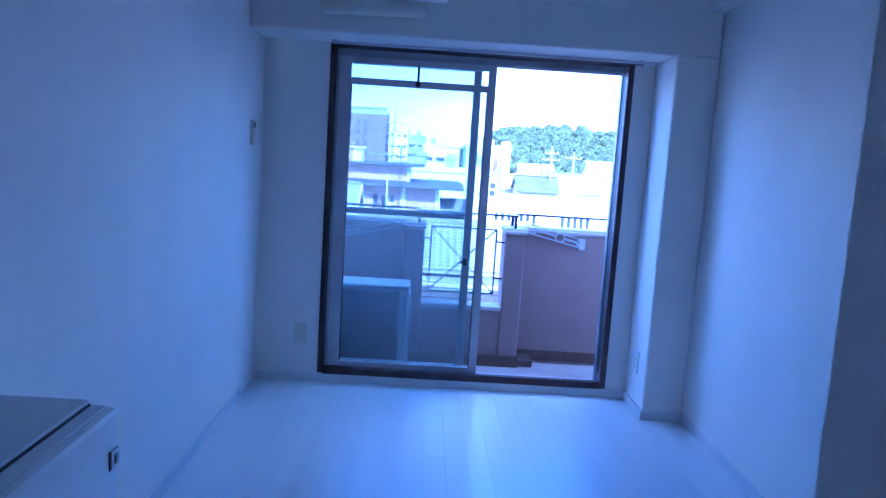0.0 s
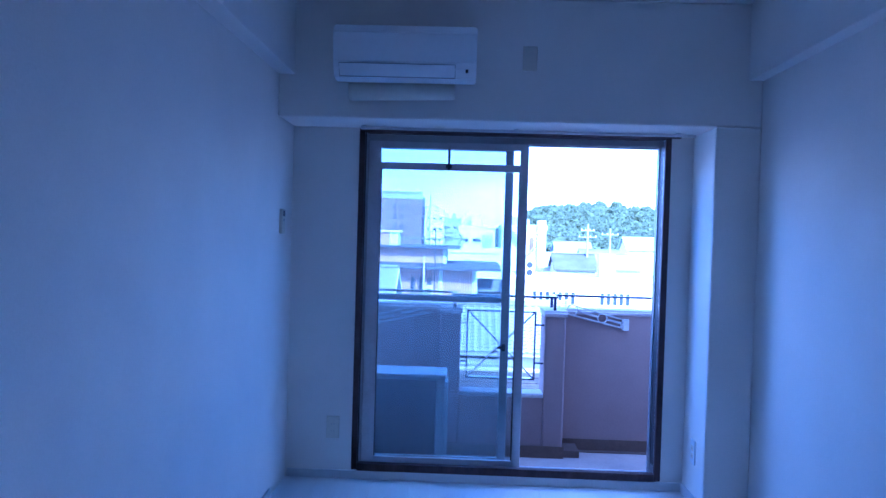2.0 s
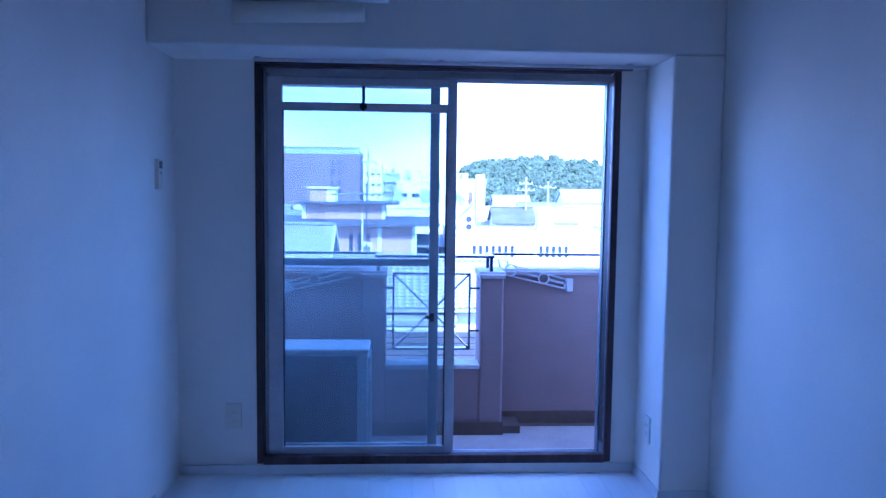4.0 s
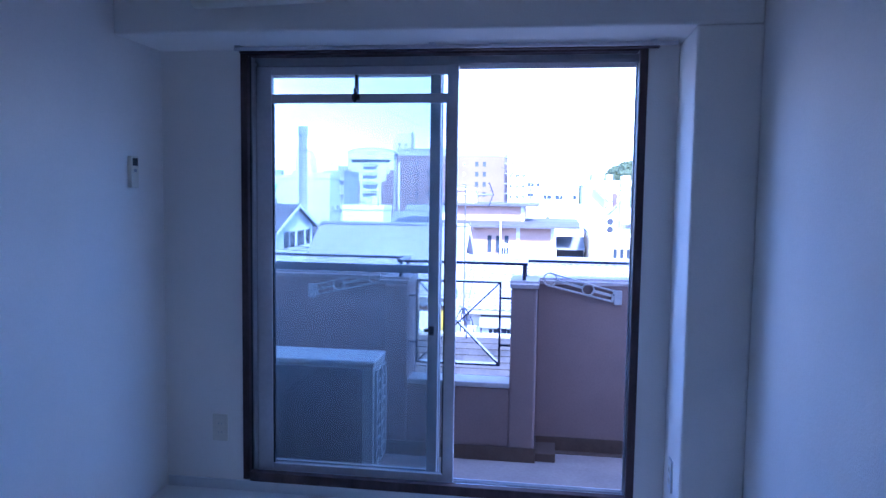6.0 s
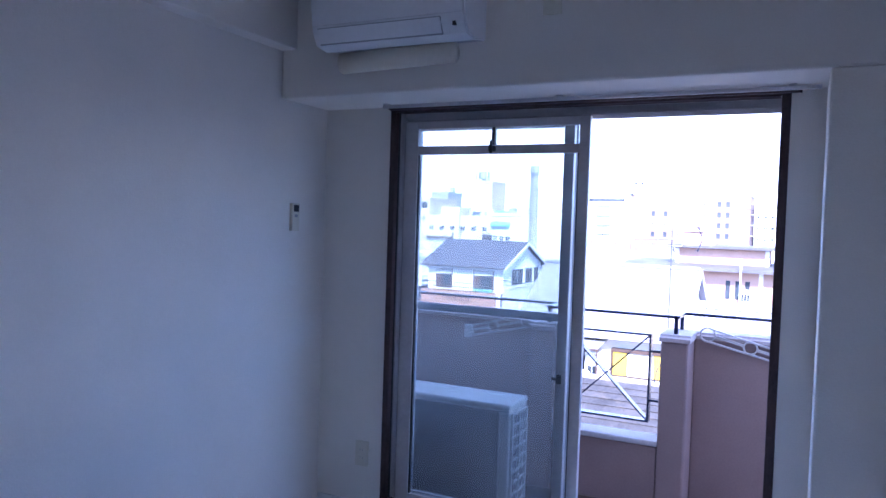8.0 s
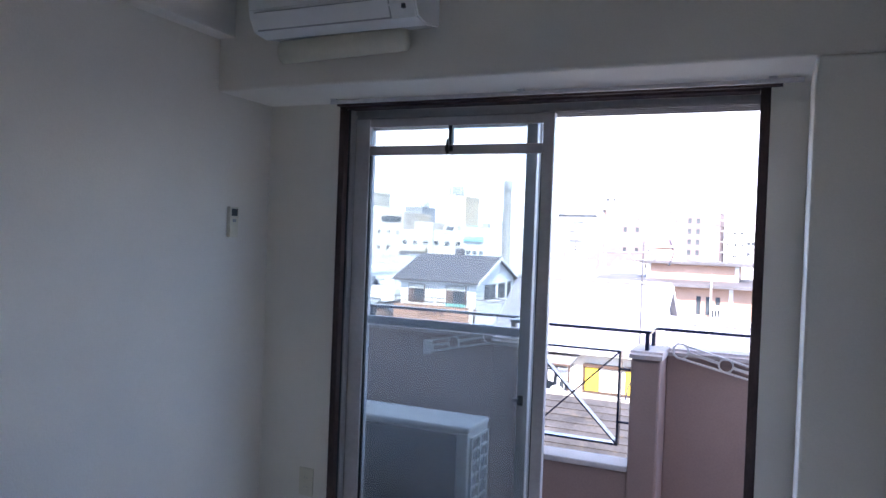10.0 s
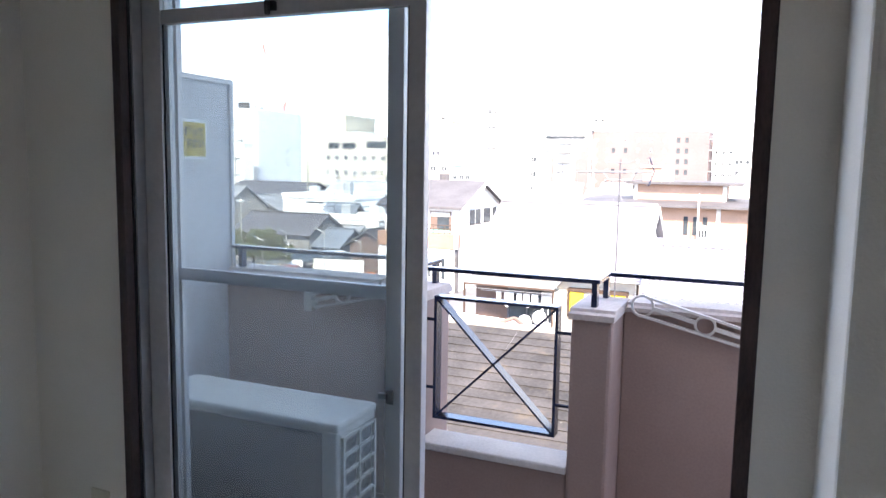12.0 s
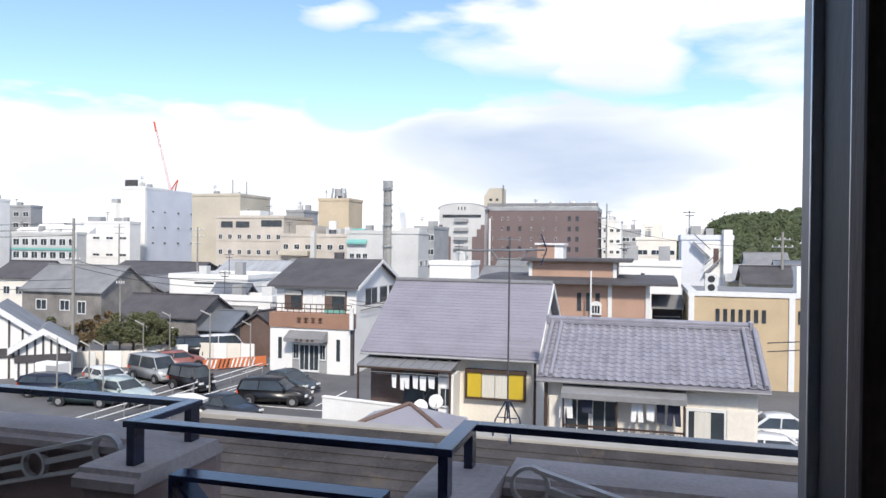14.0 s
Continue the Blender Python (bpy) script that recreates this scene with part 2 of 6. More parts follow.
structure("pillar", boxes((1.270, XR, 3.845, YW, -0.012, 1.902), bevel=0.010), WALLPAPER, "white papered corner pillar beside the window")
structure("beam_west", boxes((XL, -0.79, YB, 3.85, 2.11, H), bevel=0.004), WALLPAPER, "white papered shallow beam along the wall")
structure("beam_east", boxes((1.42, XR, YB, 3.85, 2.128, H), bevel=0.004), WALLPAPER, "white papered shallow beam along the wall")
structure("wall_entry", boxes((0.452, XR, YB, 0.75, -0.012, H)), WALLPAPER, "white papered corner of the entry passage")
structure("baseboard", boxes((XL, XL + 0.008, YB, 3.85, -0.012, 0.05), (XR - 0.008, XR, 0.75, 3.845, -0.012, 0.05), (1.262, 1.270, 3.837, YW - 0.008, -0.012, 0.05),
                             (1.270, XR - 0.008, 3.837, 3.845, -0.012, 0.05), (XL + 0.008, 1.262, YW - 0.008, YW, -0.012, 0.045)), SKIRT, "low white skirting")

# ---- the window ----
def window():
    w = tagged(thing("window_1", "brown-framed aluminium sliding balcony window, one leaf slid open", "window", ((WX0 + WX1) / 2, YW, WZ0)), kind="structure")
    ox, oy, oz = (WX0 + WX1) / 2, YW, WZ0
    hw, hh = (WX1 - WX0) / 2, WZ1 - WZ0
    casing = boxes((-hw + 0.006, -hw + 0.036, -0.006, 0.028, 0, hh), (hw - 0.032, hw, -0.006, 0.026, 0, hh), (-hw + 0.036, hw - 0.032, -0.006, 0.06, hh - 0.030, hh), (-hw + 0.036, hw - 0.032, -0.006, 0.034, -0.05, 0.036), bevel=0.003)
    part("casing", casing, DARKWOOD, w, "dark brown wooden casing")
    a0, a1 = -hw + 0.034, hw - 0.024
    f = boxes((a0 - 0.02, a0 + 0.012, 0.030, 0.2, -0.03, hh - 0.03), (a0 + 0.012, a1, 0.062, 0.2, hh - 0.05, hh - 0.03), (a0 + 0.012, a1, 0.034, 0.2, -0.05, -0.030))
    for y in (0.064, 0.10, 0.145, 0.19):
        boxes((a0 + 0.012, a1, y, y + 0.006, -0.030, -0.020), (a0 + 0.012, a0 + 0.022, y, y + 0.006, -0.020, hh - 0.062), (a0 + 0.022, a1, y, y + 0.006, hh - 0.062, hh - 0.05), bm=f)
    part("window_frame", f, FRAMEALU, w, "grooved grey aluminium frame")
    # threshold strips in a brighter metal than the frame
    part("threshold", boxes((a0 + 0.012, a1, 0.201, 0.207, -0.05, -0.012), (a0 + 0.012, a1, 0.036, 0.050, -0.0295, 0.030), bevel=0.001), BAREALU, w, "bright bare aluminium threshold strip")
    fr = part("window_jamb", boxes((a1, a1 + 0.014, 0.028, 0.204, -0.03, hh - 0.03)), SHADEDALU, w, "aluminium jamb with its shade in the colour")
    for y, d in ((0.030, 0.006), (0.126, 0.009), (0.134, 0.004)):
        part("rib", boxes((a1 - d, a1 - 0.0005, y, y + 0.004, -0.020, hh - 0.062), bevel=0.001), BAREALU, fr)
    # near-black sheet that stands in for shade in the jamb's channel
    part("groove_dark", boxes((a1 - 0.002, a1 - 0.0005, 0.038, 0.122, 0.066, hh - 0.062)), ALUDARK, fr)
    # narrow dark strips along the left frame's grooves
    part("groove_dark", boxes((a0 + 0.0125, a0 + 0.016, 0.094, 0.099, 0.066, hh - 0.062)), ALUDARK, fr)
    part("groove_dark", boxes((a0 + 0.0125, a0 + 0.0185, 0.070, 0.080, 0.066, hh - 0.062), (a0 + 0.002, a0 + 0.007, 0.022, 0.0295, 0.036, hh - 0.03)), ALUDARK, w, "dark strips in the frame grooves")
    # leaf: (left, right, y, has a fixed top light)
    z0, z1 = -0.018, hh - 0.066
    for x0, x1, y, stile, name in ((-0.468, 0.405, 4.275, 0.045, "inner_leaf"), (-0.470, 0.327, 4.318, 0.045, "outer_leaf")):
        a, b, c = x0 - ox, x1 - ox, y - oy
        near = 0.066 if name == "inner_leaf" else stile
        leaf = part(name, boxes((a, a + near, c - 0.015, c + 0.015, z0, z1), (b - stile, b, c - 0.015, c + 0.015, z0, z1), (a + near, b - stile, c - 0.013, c + 0.013, z1 - 0.035, z1), (a + near, b - stile, c - 0.013, c + 0.013, z0, z0 + 0.075), bevel=0.002), ALU, w)
        if name == "inner_leaf":
            part("cross_rail", boxes((a + near, b - stile, c - 0.013, c + 0.013, 1.642, 1.680), bevel=0.002), ALU, leaf)
            mx = -0.03 - ox
            part("mullion", boxes((mx - 0.007, mx + 0.007, c - 0.012, c + 0.012, 1.680, z1 - 0.035)), DARKPL, leaf)
            part("latch", boxes((mx - 0.016, mx + 0.016, c - 0.028, c - 0.013, 1.652, 1.676), (mx - 0.006, mx + 0.006, c - 0.04, c - 0.028, 1.64, 1.70), bevel=0.003), DARKPL, leaf)
            part("pane", boxes((a + near, mx - 0.007, c - 0.003, c + 0.003, 1.680, z1 - 0.035)), GLASS, leaf).visible_shadow = False
            part("pane", boxes((mx + 0.007, b - stile, c - 0.003, c + 0.003, 1.680, z1 - 0.035)), GLASS, leaf).visible_shadow = False
            part("pane", boxes((a + near, b - stile, c - 0.003, c + 0.003, z0 + 0.075, 1.642)), GLASS, leaf).visible_shadow = False
            part("seal", boxes((b - stile - 0.006, b - stile, c - 0.008, c + 0.008, z0 + 0.075, 1.642), (a + near, a + near + 0.006, c - 0.008, c + 0.008, z0 + 0.075, 1.642)), ALUDARK, leaf)
        else:
            part("pane", boxes((a + near, b - stile, c - 0.003, c + 0.003, z0 + 0.075, z1 - 0.035)), GLASS, leaf).visible_shadow = False
            part("crescent_lock", boxes((b - 0.040, b - 0.018, c - 0.022, c - 0.015, 0.655, 0.695), (b - 0.060, b - 0.034, c - 0.026, c - 0.016, 0.668, 0.684), bevel=0.003), DARKPL, leaf)
    a, b, c = -0.47 - ox, 0.327 - ox, 4.372 - oy
    screen = part("screen_leaf", boxes((a, a + 0.03, c - 0.01, c + 0.01, z0, z1), (b - 0.03, b, c - 0.01, c + 0.01, z0, z1), (a + 0.03, b - 0.03, c - 0.01, c + 0.01, z1 - 0.03, z1), (a + 0.03, b - 0.03, c - 0.01, c + 0.01, z0, z0 + 0.04), (a + 0.03, b - 0.03, c - 0.01, c + 0.01, 0.915, 0.95)), ALU, w, "insect screen leaf")
    verts, faces = [], []
    def strip(x0, x1, za, zb):
        i = len(verts)
        verts.extend([(x0, c, za), (x1, c, za), (x1, c, zb), (x0, c, zb)])
        faces.append((i, i + 1, i + 2, i + 3))
    x = a + 0.04
    while x < b - 0.03:
        strip(x - 0.00023, x + 0.00023, z0 + 0.04, z1 - 0.03)
        x += 0.0096
    z = z0 + 0.05
    while z < z1 - 0.03:
        strip(a + 0.03, b - 0.03, z - 0.00023, z + 0.00023)
        z += 0.0096
    me = bpy.data.meshes.new("mesh_wires")
    me.from_pydata(verts, [], faces)
    me.materials.append(WIRE)
    net = new("mesh_wires", me)
    net.parent = screen
    tagged(net, "fine dark wire mesh")


window()


def curtain_rail(z, y):
    c = thing("curtain_rail", "thin dark double curtain rail above the window", "curtain rail", (0.32, y, z))
    part("rail", boxes((-0.815, 0.87, -0.012, 0.012, -0.006, 0.010), bevel=0.002), DARKWOOD, c)
    part("front_rail", boxes((-0.815, 0.93, -0.06, -0.046, -0.006, 0.008), bevel=0.002), ALU, c)
    for x in (-0.8, 0.0, 0.84):
        part("bracket", boxes((x - 0.012, x + 0.012, -0.065, 0.045, 0.010, 0.016)), ALU, c)


curtain_rail(1.888, 4.150)


# ---- things in the room ----
def air_conditioner():
    a = thing("air_conditioner", "white wall-mounted air conditioner with a closed flap", "air conditioner", (-0.235, 3.85, 2.058))
    w = 0.334
    body = prism([(0, 0.02), (-0.10, 0.0), (-0.165, 0.010), (-0.190, 0.05), (-0.198, 0.078), (-0.214, 0.20), (-0.20, 0.243), (-0.16, 0.255), (0, 0.255)], -w, w, "x")
    bmesh.ops.bevel(body, geom=[e for e in body.edges if e.is_manifold and abs(e.verts[0].co.x - e.verts[1].co.x) < 1e-5], offset=0.006, segments=2, affect="EDGES")
    part("body", body, FACEPLATE, a)
    lid = prism([(-0.199, 0.080), (-0.204, 0.079), (-0.222, 0.205), (-0.214, 0.212)], -w + 0.008, w - 0.008, "x")
    part("front_panel", lid, FACEPLATE, a)
    part("flap", prism([(-0.170, 0.018), (-0.178, 0.014), (-0.204, 0.066), (-0.194, 0.069)], -w + 0.03, w - 0.10, "x"), FACEPLATE, a, "long white outlet flap")
    part("flap_gap", prism([(-0.165, 0.012), (-0.171, 0.010), (-0.199, 0.071), (-0.190, 0.073)], -w + 0.027, w - 0.097, "x"), GREYPL, a)
    part("lamp_window", boxes((w - 0.05, w - 0.038, -0.194, -0.180, 0.036, 0.050)), DARKPL, a, "small dark indicator")
    pipe = rods(((-w + 0.06, -0.06, -0.040), (w - 0.10, -0.06, -0.026)), r=0.042, seg=16)
    part("pipe_cover", pipe, CREAMPL, a, "taped cream pipe run", True)


air_conditioner()


def plate(name, label, cat, loc, w, h, d, facing, material, extras=()):
    """A plate on a wall. facing: turn about z, 0 faces -y."""
    p = thing(name, label, cat, loc, facing)
    part("plate", boxes((-w / 2, w / 2, -d, 0, -h / 2, h / 2), bevel=0.002), material, p)
    for n, x0, x1, z0, z1, m in extras:
        rise = 0.002 if n == "slot" else 0.0012
        part(n, boxes((x0, x1, -d - rise, -d + 0.002, z0, z1)), m, p)
    return p


SLOTS = (("socket", -0.017, 0.017, 0.006, 0.032, CREAMPL), ("socket", -0.017, 0.017, -0.034, -0.008, CREAMPL),
         ("slot", -0.0075, -0.006, 0.0145, 0.0225, GREYPL), ("slot", 0.006, 0.0075, 0.0145, 0.0225, GREYPL), ("slot", -0.0075, -0.006, -0.0245, -0.0165, GREYPL), ("slot", 0.006, 0.0075, -0.0245, -0.0165, GREYPL))
plate("wall_outlet", "cream double power outlet on the window wall", "outlet", (-0.618, YW, 0.278), 0.07, 0.12, 0.008, 0, CREAMPL, SLOTS)
plate("wall_outlet", "white power outlet on the side of the pillar", "outlet", (1.270, 4.01, 0.27), 0.07, 0.12, 0.008, -90, WHITEPL, SLOTS)
plate("wall_outlet", "pale outlet plate on the beam beside the air conditioner", "outlet", (0.36, 3.85, 2.21), 0.07, 0.12, 0.008, 0, CREAMPL, SLOTS[:1])
remote = plate("remote_control", "cream remote control in a wall holder", "remote control", (XL, 3.955, 1.385), 0.05, 0.125, 0.018, 90, CREAMPL, (("display", -0.018, 0.018, 0.025, 0.055, DARKPL), ("button", -0.01, 0.01, 0.0, 0.012, GREYPL)))


def kitchen():
    k = thing("kitchen_unit", "white compact kitchen unit with a flat cooktop lid", "kitchen unit", (-0.673, 0.6, 0))
    part("body", boxes((-0.199, 0.192, -0.62, 0.779, 0.0, 0.846), bevel=0.012), WHITEPL, k)
    part("worktop", boxes((-0.196, 0.176, -0.605, 0.764, 0.8455, 0.8490), bevel=0.001), WHITEPL, k)
    part("lid", boxes((-0.196, 0.148, 0.10, 0.762, 0.8530, 0.860), bevel=0.003), WHITEPL, k, "flat white lid")
    # black slab draws the shadow line below the lid's edge
    part("lid_gap_shadow", boxes((-0.190, 0.1495, 0.102, 0.758, 0.8490, 0.8530)), DARKPL, k)
    part("switch_plate", boxes((0.192, 0.197, 0.738, 0.772, 0.738, 0.772), bevel=0.002), FACEPLATE, k)
    part("switch_button", boxes((0.197, 0.1995, 0.748, 0.762, 0.746, 0.764), bevel=0.001), GREYPL, k)
    part("switch_edge", boxes((0.1915, 0.1935, 0.7364, 0.738, 0.737, 0.773)), DARKPL, k)


kitchen()

# ---- the balcony ----
BF = -0.08
structure("balcony_floor", boxes((-0.97, 2.6, YW + 0.2, 5.42, BF - 0.2, BF)), BALFLOOR, "beige vinyl balcony floor")
# unseen bulk of the flats: height and width are set by its shadow
ROOF = 3.1
structure("outer_wall", boxes((-22, XL - 0.15, YW, YW + 0.2, -9.0, ROOF), (XR + 0.15, 22, YW, YW + 0.2, -9.0, ROOF), (XL - 0.15, XR + 0.15, YW, YW + 0.2, H, ROOF), (XL - 0.15, XR + 0.15, YW, YW + 0.2, -9.0, -0.2)), STUCCO, "unseen stuccoed outer wall, spread wide to block the sun")
structure("building_mass", boxes((-22, 22, -7, YB - 0.15, -9.0, ROOF), (-22, XL - 0.15, YB - 0.15, YW, -9.0, ROOF), (XR + 0.15, 22, YB - 0.15, YW, -9.0, ROOF), (XL - 0.15, XR + 0.15, YB - 0.15, YW, H + 0.2, ROOF)), STUCCO, "unseen stuccoed block of flats, sized for its shadow")
PY0, PY1, PT = 5.185, 5.335, 0.835
OX0, OX1, PW = 0.060, 0.603, 0.133
for nm, bx in (("parapet_west", (-0.97, OX0 - PW, PY0, PY1, -0.6, PT)), ("parapet_east", (OX1 + PW, 2.6, PY0, PY1, -0.6, PT)), ("parapet_pier_west", (OX0 - PW, OX0, 4.975, 5.262, -0.6, PT)),
               ("parapet_pier_east", (OX1, OX1 + PW, 4.975, 5.262, -0.6, PT)), ("parapet_low", (OX0, OX1, 4.985, 5.115, -0.6, 0.305))):
    structure(nm, boxes(bx, bevel=0.012 if "pier" in nm else 0.006), STUCCO, "pinkish beige stucco balcony parapet")
structure("pier_backing_west", boxes((OX0 - PW, OX0 - 0.04, 5.262, PY1, -0.6, PT)), STUCCO, "pinkish beige stucco behind the pier")
structure("pier_backing_east", boxes((OX1 + 0.04, OX1 + PW, 5.262, PY1, -0.6, PT)), STUCCO, "pinkish beige stucco behind the pier")
for nm, x0, x1, y0 in (("cap_west", -0.97, OX0 - PW - 0.010, PY0), ("cap_east", OX1 + PW + 0.010, 2.6, PY0), ("cap_pier_west", OX0 - PW - 0.008, OX0 + 0.006, 4.975), ("cap_pier_east", OX1 - 0.006, OX1 + PW + 0.008, 4.975)):
    lift = 0.003 if "pier" in nm else 0.0
    y1 = 5.268 if "pier" in nm else PY1 + 0.012
    cap = prism([(y0 - 0.012, PT), (y0 - 0.012, PT + 0.016 + lift), (y0 + 0.004, PT + 0.022 + lift), (y0 + 0.008, PT + 0.032 + lift), (y1 - 0.02, PT + 0.032 + lift), (y1 - 0.014, PT + 0.022 + lift), (y1, PT + 0.016 + lift), (y1, PT)], x0, x1, "x")
    structure(nm, cap, CAP, "weathered pinkish cement cap on the parapet")
structure("sill", boxes((OX0, OX1, 4.975, 5.125, 0.305, 0.333), bevel=0.006), SILL, "pale cement sill of the opening")
SK = BF + 0.077
structure("balcony_skirting", boxes((-0.97, OX0 - PW - 0.008, PY0 - 0.008, PY0, BF, SK), (OX1 + PW + 0.008, 2.6, PY0 - 0.008, PY0, BF, SK), (OX0 - PW - 0.008, OX1 + PW + 0.008, 4.967, 4.975, BF, SK), (OX1 + PW, OX1 + PW + 0.008, 4.975, PY0 - 0.008, BF, SK), (OX0 - PW - 0.008, OX0 - PW, 4.975, PY0 - 0.008, BF, SK)), BALSKIRT, "brown waterproof skirting")
structure("drain_plinth", boxes((OX1 + PW + 0.008, 0.849, 4.993, PY0 - 0.008, BF, BF + 0.046), bevel=0.004), BALSKIRT, "low brown waterproofed step beside the pier")
structure("drain_channel", boxes((-0.95, OX0 - PW - 0.010, 5.13, PY0 - 0.008, BF, BF + 0.004), (0.849, 2.6, 5.13, PY0 - 0.008, BF, BF + 0.004)), BALSKIRT, "dark drain gutter along the parapet")


def handrail():
    h = thing("handrail", "black painted iron handrail on short posts", "handrail", (0.3, 5.1, PT + 0.034))
    z0, z1 = 0.078, 0.092
    def bar(x0, x1, y0, y1):
        return boxes((x0 - 0.3, x1 - 0.3, y0 - 5.1, y1 - 5.1, z0, z1), bevel=0.002)
    part("rail", bar(0.684, 2.6, 5.205, 5.24), BLACKIRON, h)
    part("rail", bar(0.649, 0.684, 5.012, 5.24), BLACKIRON, h)
    part("rail", bar(0.032, 0.649, 5.012, 5.047), BLACKIRON, h)
    part("rail", bar(-0.003, 0.032, 5.012, 5.24), BLACKIRON, h)
    part("rail", bar(-0.95, -0.003, 5.205, 5.24), BLACKIRON, h)
    for x, y in ((0.667, 5.03), (0.667, 5.222), (0.015, 5.03), (0.015, 5.222), (-0.90, 5.222), (1.5, 5.222)):
        part("post", boxes((x - 0.309, x - 0.291, y - 5.116, y - 5.084, 0, z0)), BLACKIRON, h)


handrail()


def cross_grille():
    g = thing("iron_grille", "black iron square grille with a diagonal cross", "grille", (0.3235, 5.036, 0.41))
    w, hh = 0.2255, 0.448
    y0, y1 = -0.013, 0.035
    part("frame", boxes((-w, -w + 0.010, y0, y1, 0, hh), (w - 0.010, w, y0, y1, 0, hh), (-w + 0.010, w - 0.010, y0, y1, hh - 0.010, hh), (-w + 0.010, w - 0.010, y0, y1, 0, 0.010)), BLACKIRON, g)
    ang = math.atan2(hh - 0.02, 2 * w - 0.02)
    ln = math.hypot(hh - 0.02, 2 * w - 0.02)
    for sgn, ya, yb in ((1, y0 + 0.002, y1 - 0.002), (-1, y0, y1)):
        bm = bmesh.new()
        bmesh.ops.create_cube(bm, size=1, matrix=Matrix.Translation((0, (ya + yb) / 2, hh / 2)) @ Matrix.Rotation(-sgn * ang, 4, "Y") @ Matrix.Diagonal((ln, yb - ya, 0.007, 1)))
        part("cross_bar", bm, BLACKIRON, g)
    for x0, x1 in ((-0.2635, -w), (w, 0.2795)):
        for z in (0.11, 0.36):
            part("pin", rods(((x0, 0, z), (x1, 0, z)), r=0.006), BLACKIRON, g)


cross_grille()


def pole_bracket(x, z, flip):
    """A folded laundry pole bracket on the parapet; flip mirrors it."""
    b = thing("laundry_bracket", "pale cast laundry pole bracket folded along the parapet", "laundry bracket", (x, PY0 - 0.02, z), group="laundry brackets")
    s = -1 if flip else 1
    tilt = Matrix.Rotation(s * radians(13.4), 4, "Y")

    def bar(a0, c0, a1, c1, high, deep, bm):
        v = Vector((s * (a1 - a0), 0, c1 - c0))
        m = Matrix.Translation((s * (a0 + a1) / 2, 0, (c0 + c1) / 2)) @ Matrix.Rotation(-math.atan2(v.z, v.x), 4, "Y")
        bmesh.ops.create_cube(bm, size=1, matrix=m @ Matrix.Diagonal((v.length, deep, high, 1)))

    def loop(ca, r, bm):
        for i in range(24):
            a, c = i * math.tau / 24, (i + 1.06) * math.tau / 24
            bar(ca + r * math.cos(a), r * math.sin(a), ca + r * math.cos(c), r * math.sin(c), 0.007, 0.016, bm)

    arm = bmesh.new()
    bar(0.030, 0.033, 0.372, 0.027, 0.0075, 0.018, arm)
    bar(0.030, -0.033, 0.372, -0.029, 0.0075, 0.018, arm)
    bar(0.063, 0.003, 0.206, 0.001, 0.013, 0.012, arm)
    bar(0.268, 0.0, 0.366, 0.0, 0.013, 0.012, arm)
    bar(0.366, 0.0, 0.378, 0.0, 0.064, 0.018, arm)
    loop(0.030, 0.035, arm)
    loop(0.237, 0.031, arm)
    bmesh.ops.transform(arm, matrix=tilt, verts=arm.verts)
    part("arm", arm, BRACKETW, b)
    e = tilt @ Vector((s * 0.398, 0, 0))
    part("wall_plate", boxes((e.x - 0.020, e.x + 0.020, -0.009, 0.02, e.z - 0.040, e.z + 0.036), bevel=0.003), BRACKETW, b)
    q = tilt @ Vector((s * 0.370, 0, 0.008))
    part("pivot_bolt", rods(((q.x, -0.018, q.z), (q.x, 0.0, q.z)), r=0.007, seg=10), STEEL, b)


pole_bracket(0.771, 0.869, False)
pole_bracket(-0.136, 0.852, True)


def outdoor_unit():
    u = thing("outdoor_unit", "ivory outdoor air-conditioner unit with dark fins, on the balcony floor", "outdoor unit", (-0.405, 4.684, BF))
    w, d, t = 0.385, 0.125, 0.595
    part("body", boxes((-w, w, -d + 0.012, d, 0.05, t - 0.025), bevel=0.008), UNITPAINT, u)
    part("top", boxes((-w - 0.006, w + 0.006, -d - 0.004, d + 0.004, t - 0.03, t), bevel=0.01), UNITPAINT, u)
    part("fins", boxes((-w + 0.03, w - 0.055, -d + 0.004, -d + 0.010, 0.07, t - 0.04)), FIN, u, "dark finned back")
    part("corner_post", boxes((w - 0.055, w, -d, -d + 0.02, 0.06, t - 0.03), bevel=0.005), UNITPAINT, u)
    part("side_fins", boxes((w - 0.001, w + 0.002, -d + 0.03, d - 0.03, 0.08, t - 0.05)), FIN, u)
    g = bmesh.new()
    for i in range(9):
        z = 0.08 + i * (t - 0.14) / 8
        boxes((w + 0.002, w + 0.012, -d + 0.02, d - 0.02, z, z + 0.010), bm=g)
    for y in (-d + 0.02, -0.005, d - 0.03):
        boxes((w + 0.002, w + 0.014, y, y + 0.012, 0.08, t - 0.05), bm=g)
    part("side_grille", g, UNITPAINT, u)
    for x in (-0.26, 0.26):
        part("foot", boxes((x - 0.04, x + 0.04, -d - 0.02, d + 0.02, 0, 0.05), bevel=0.006), DARKPL, u)


outdoor_unit()


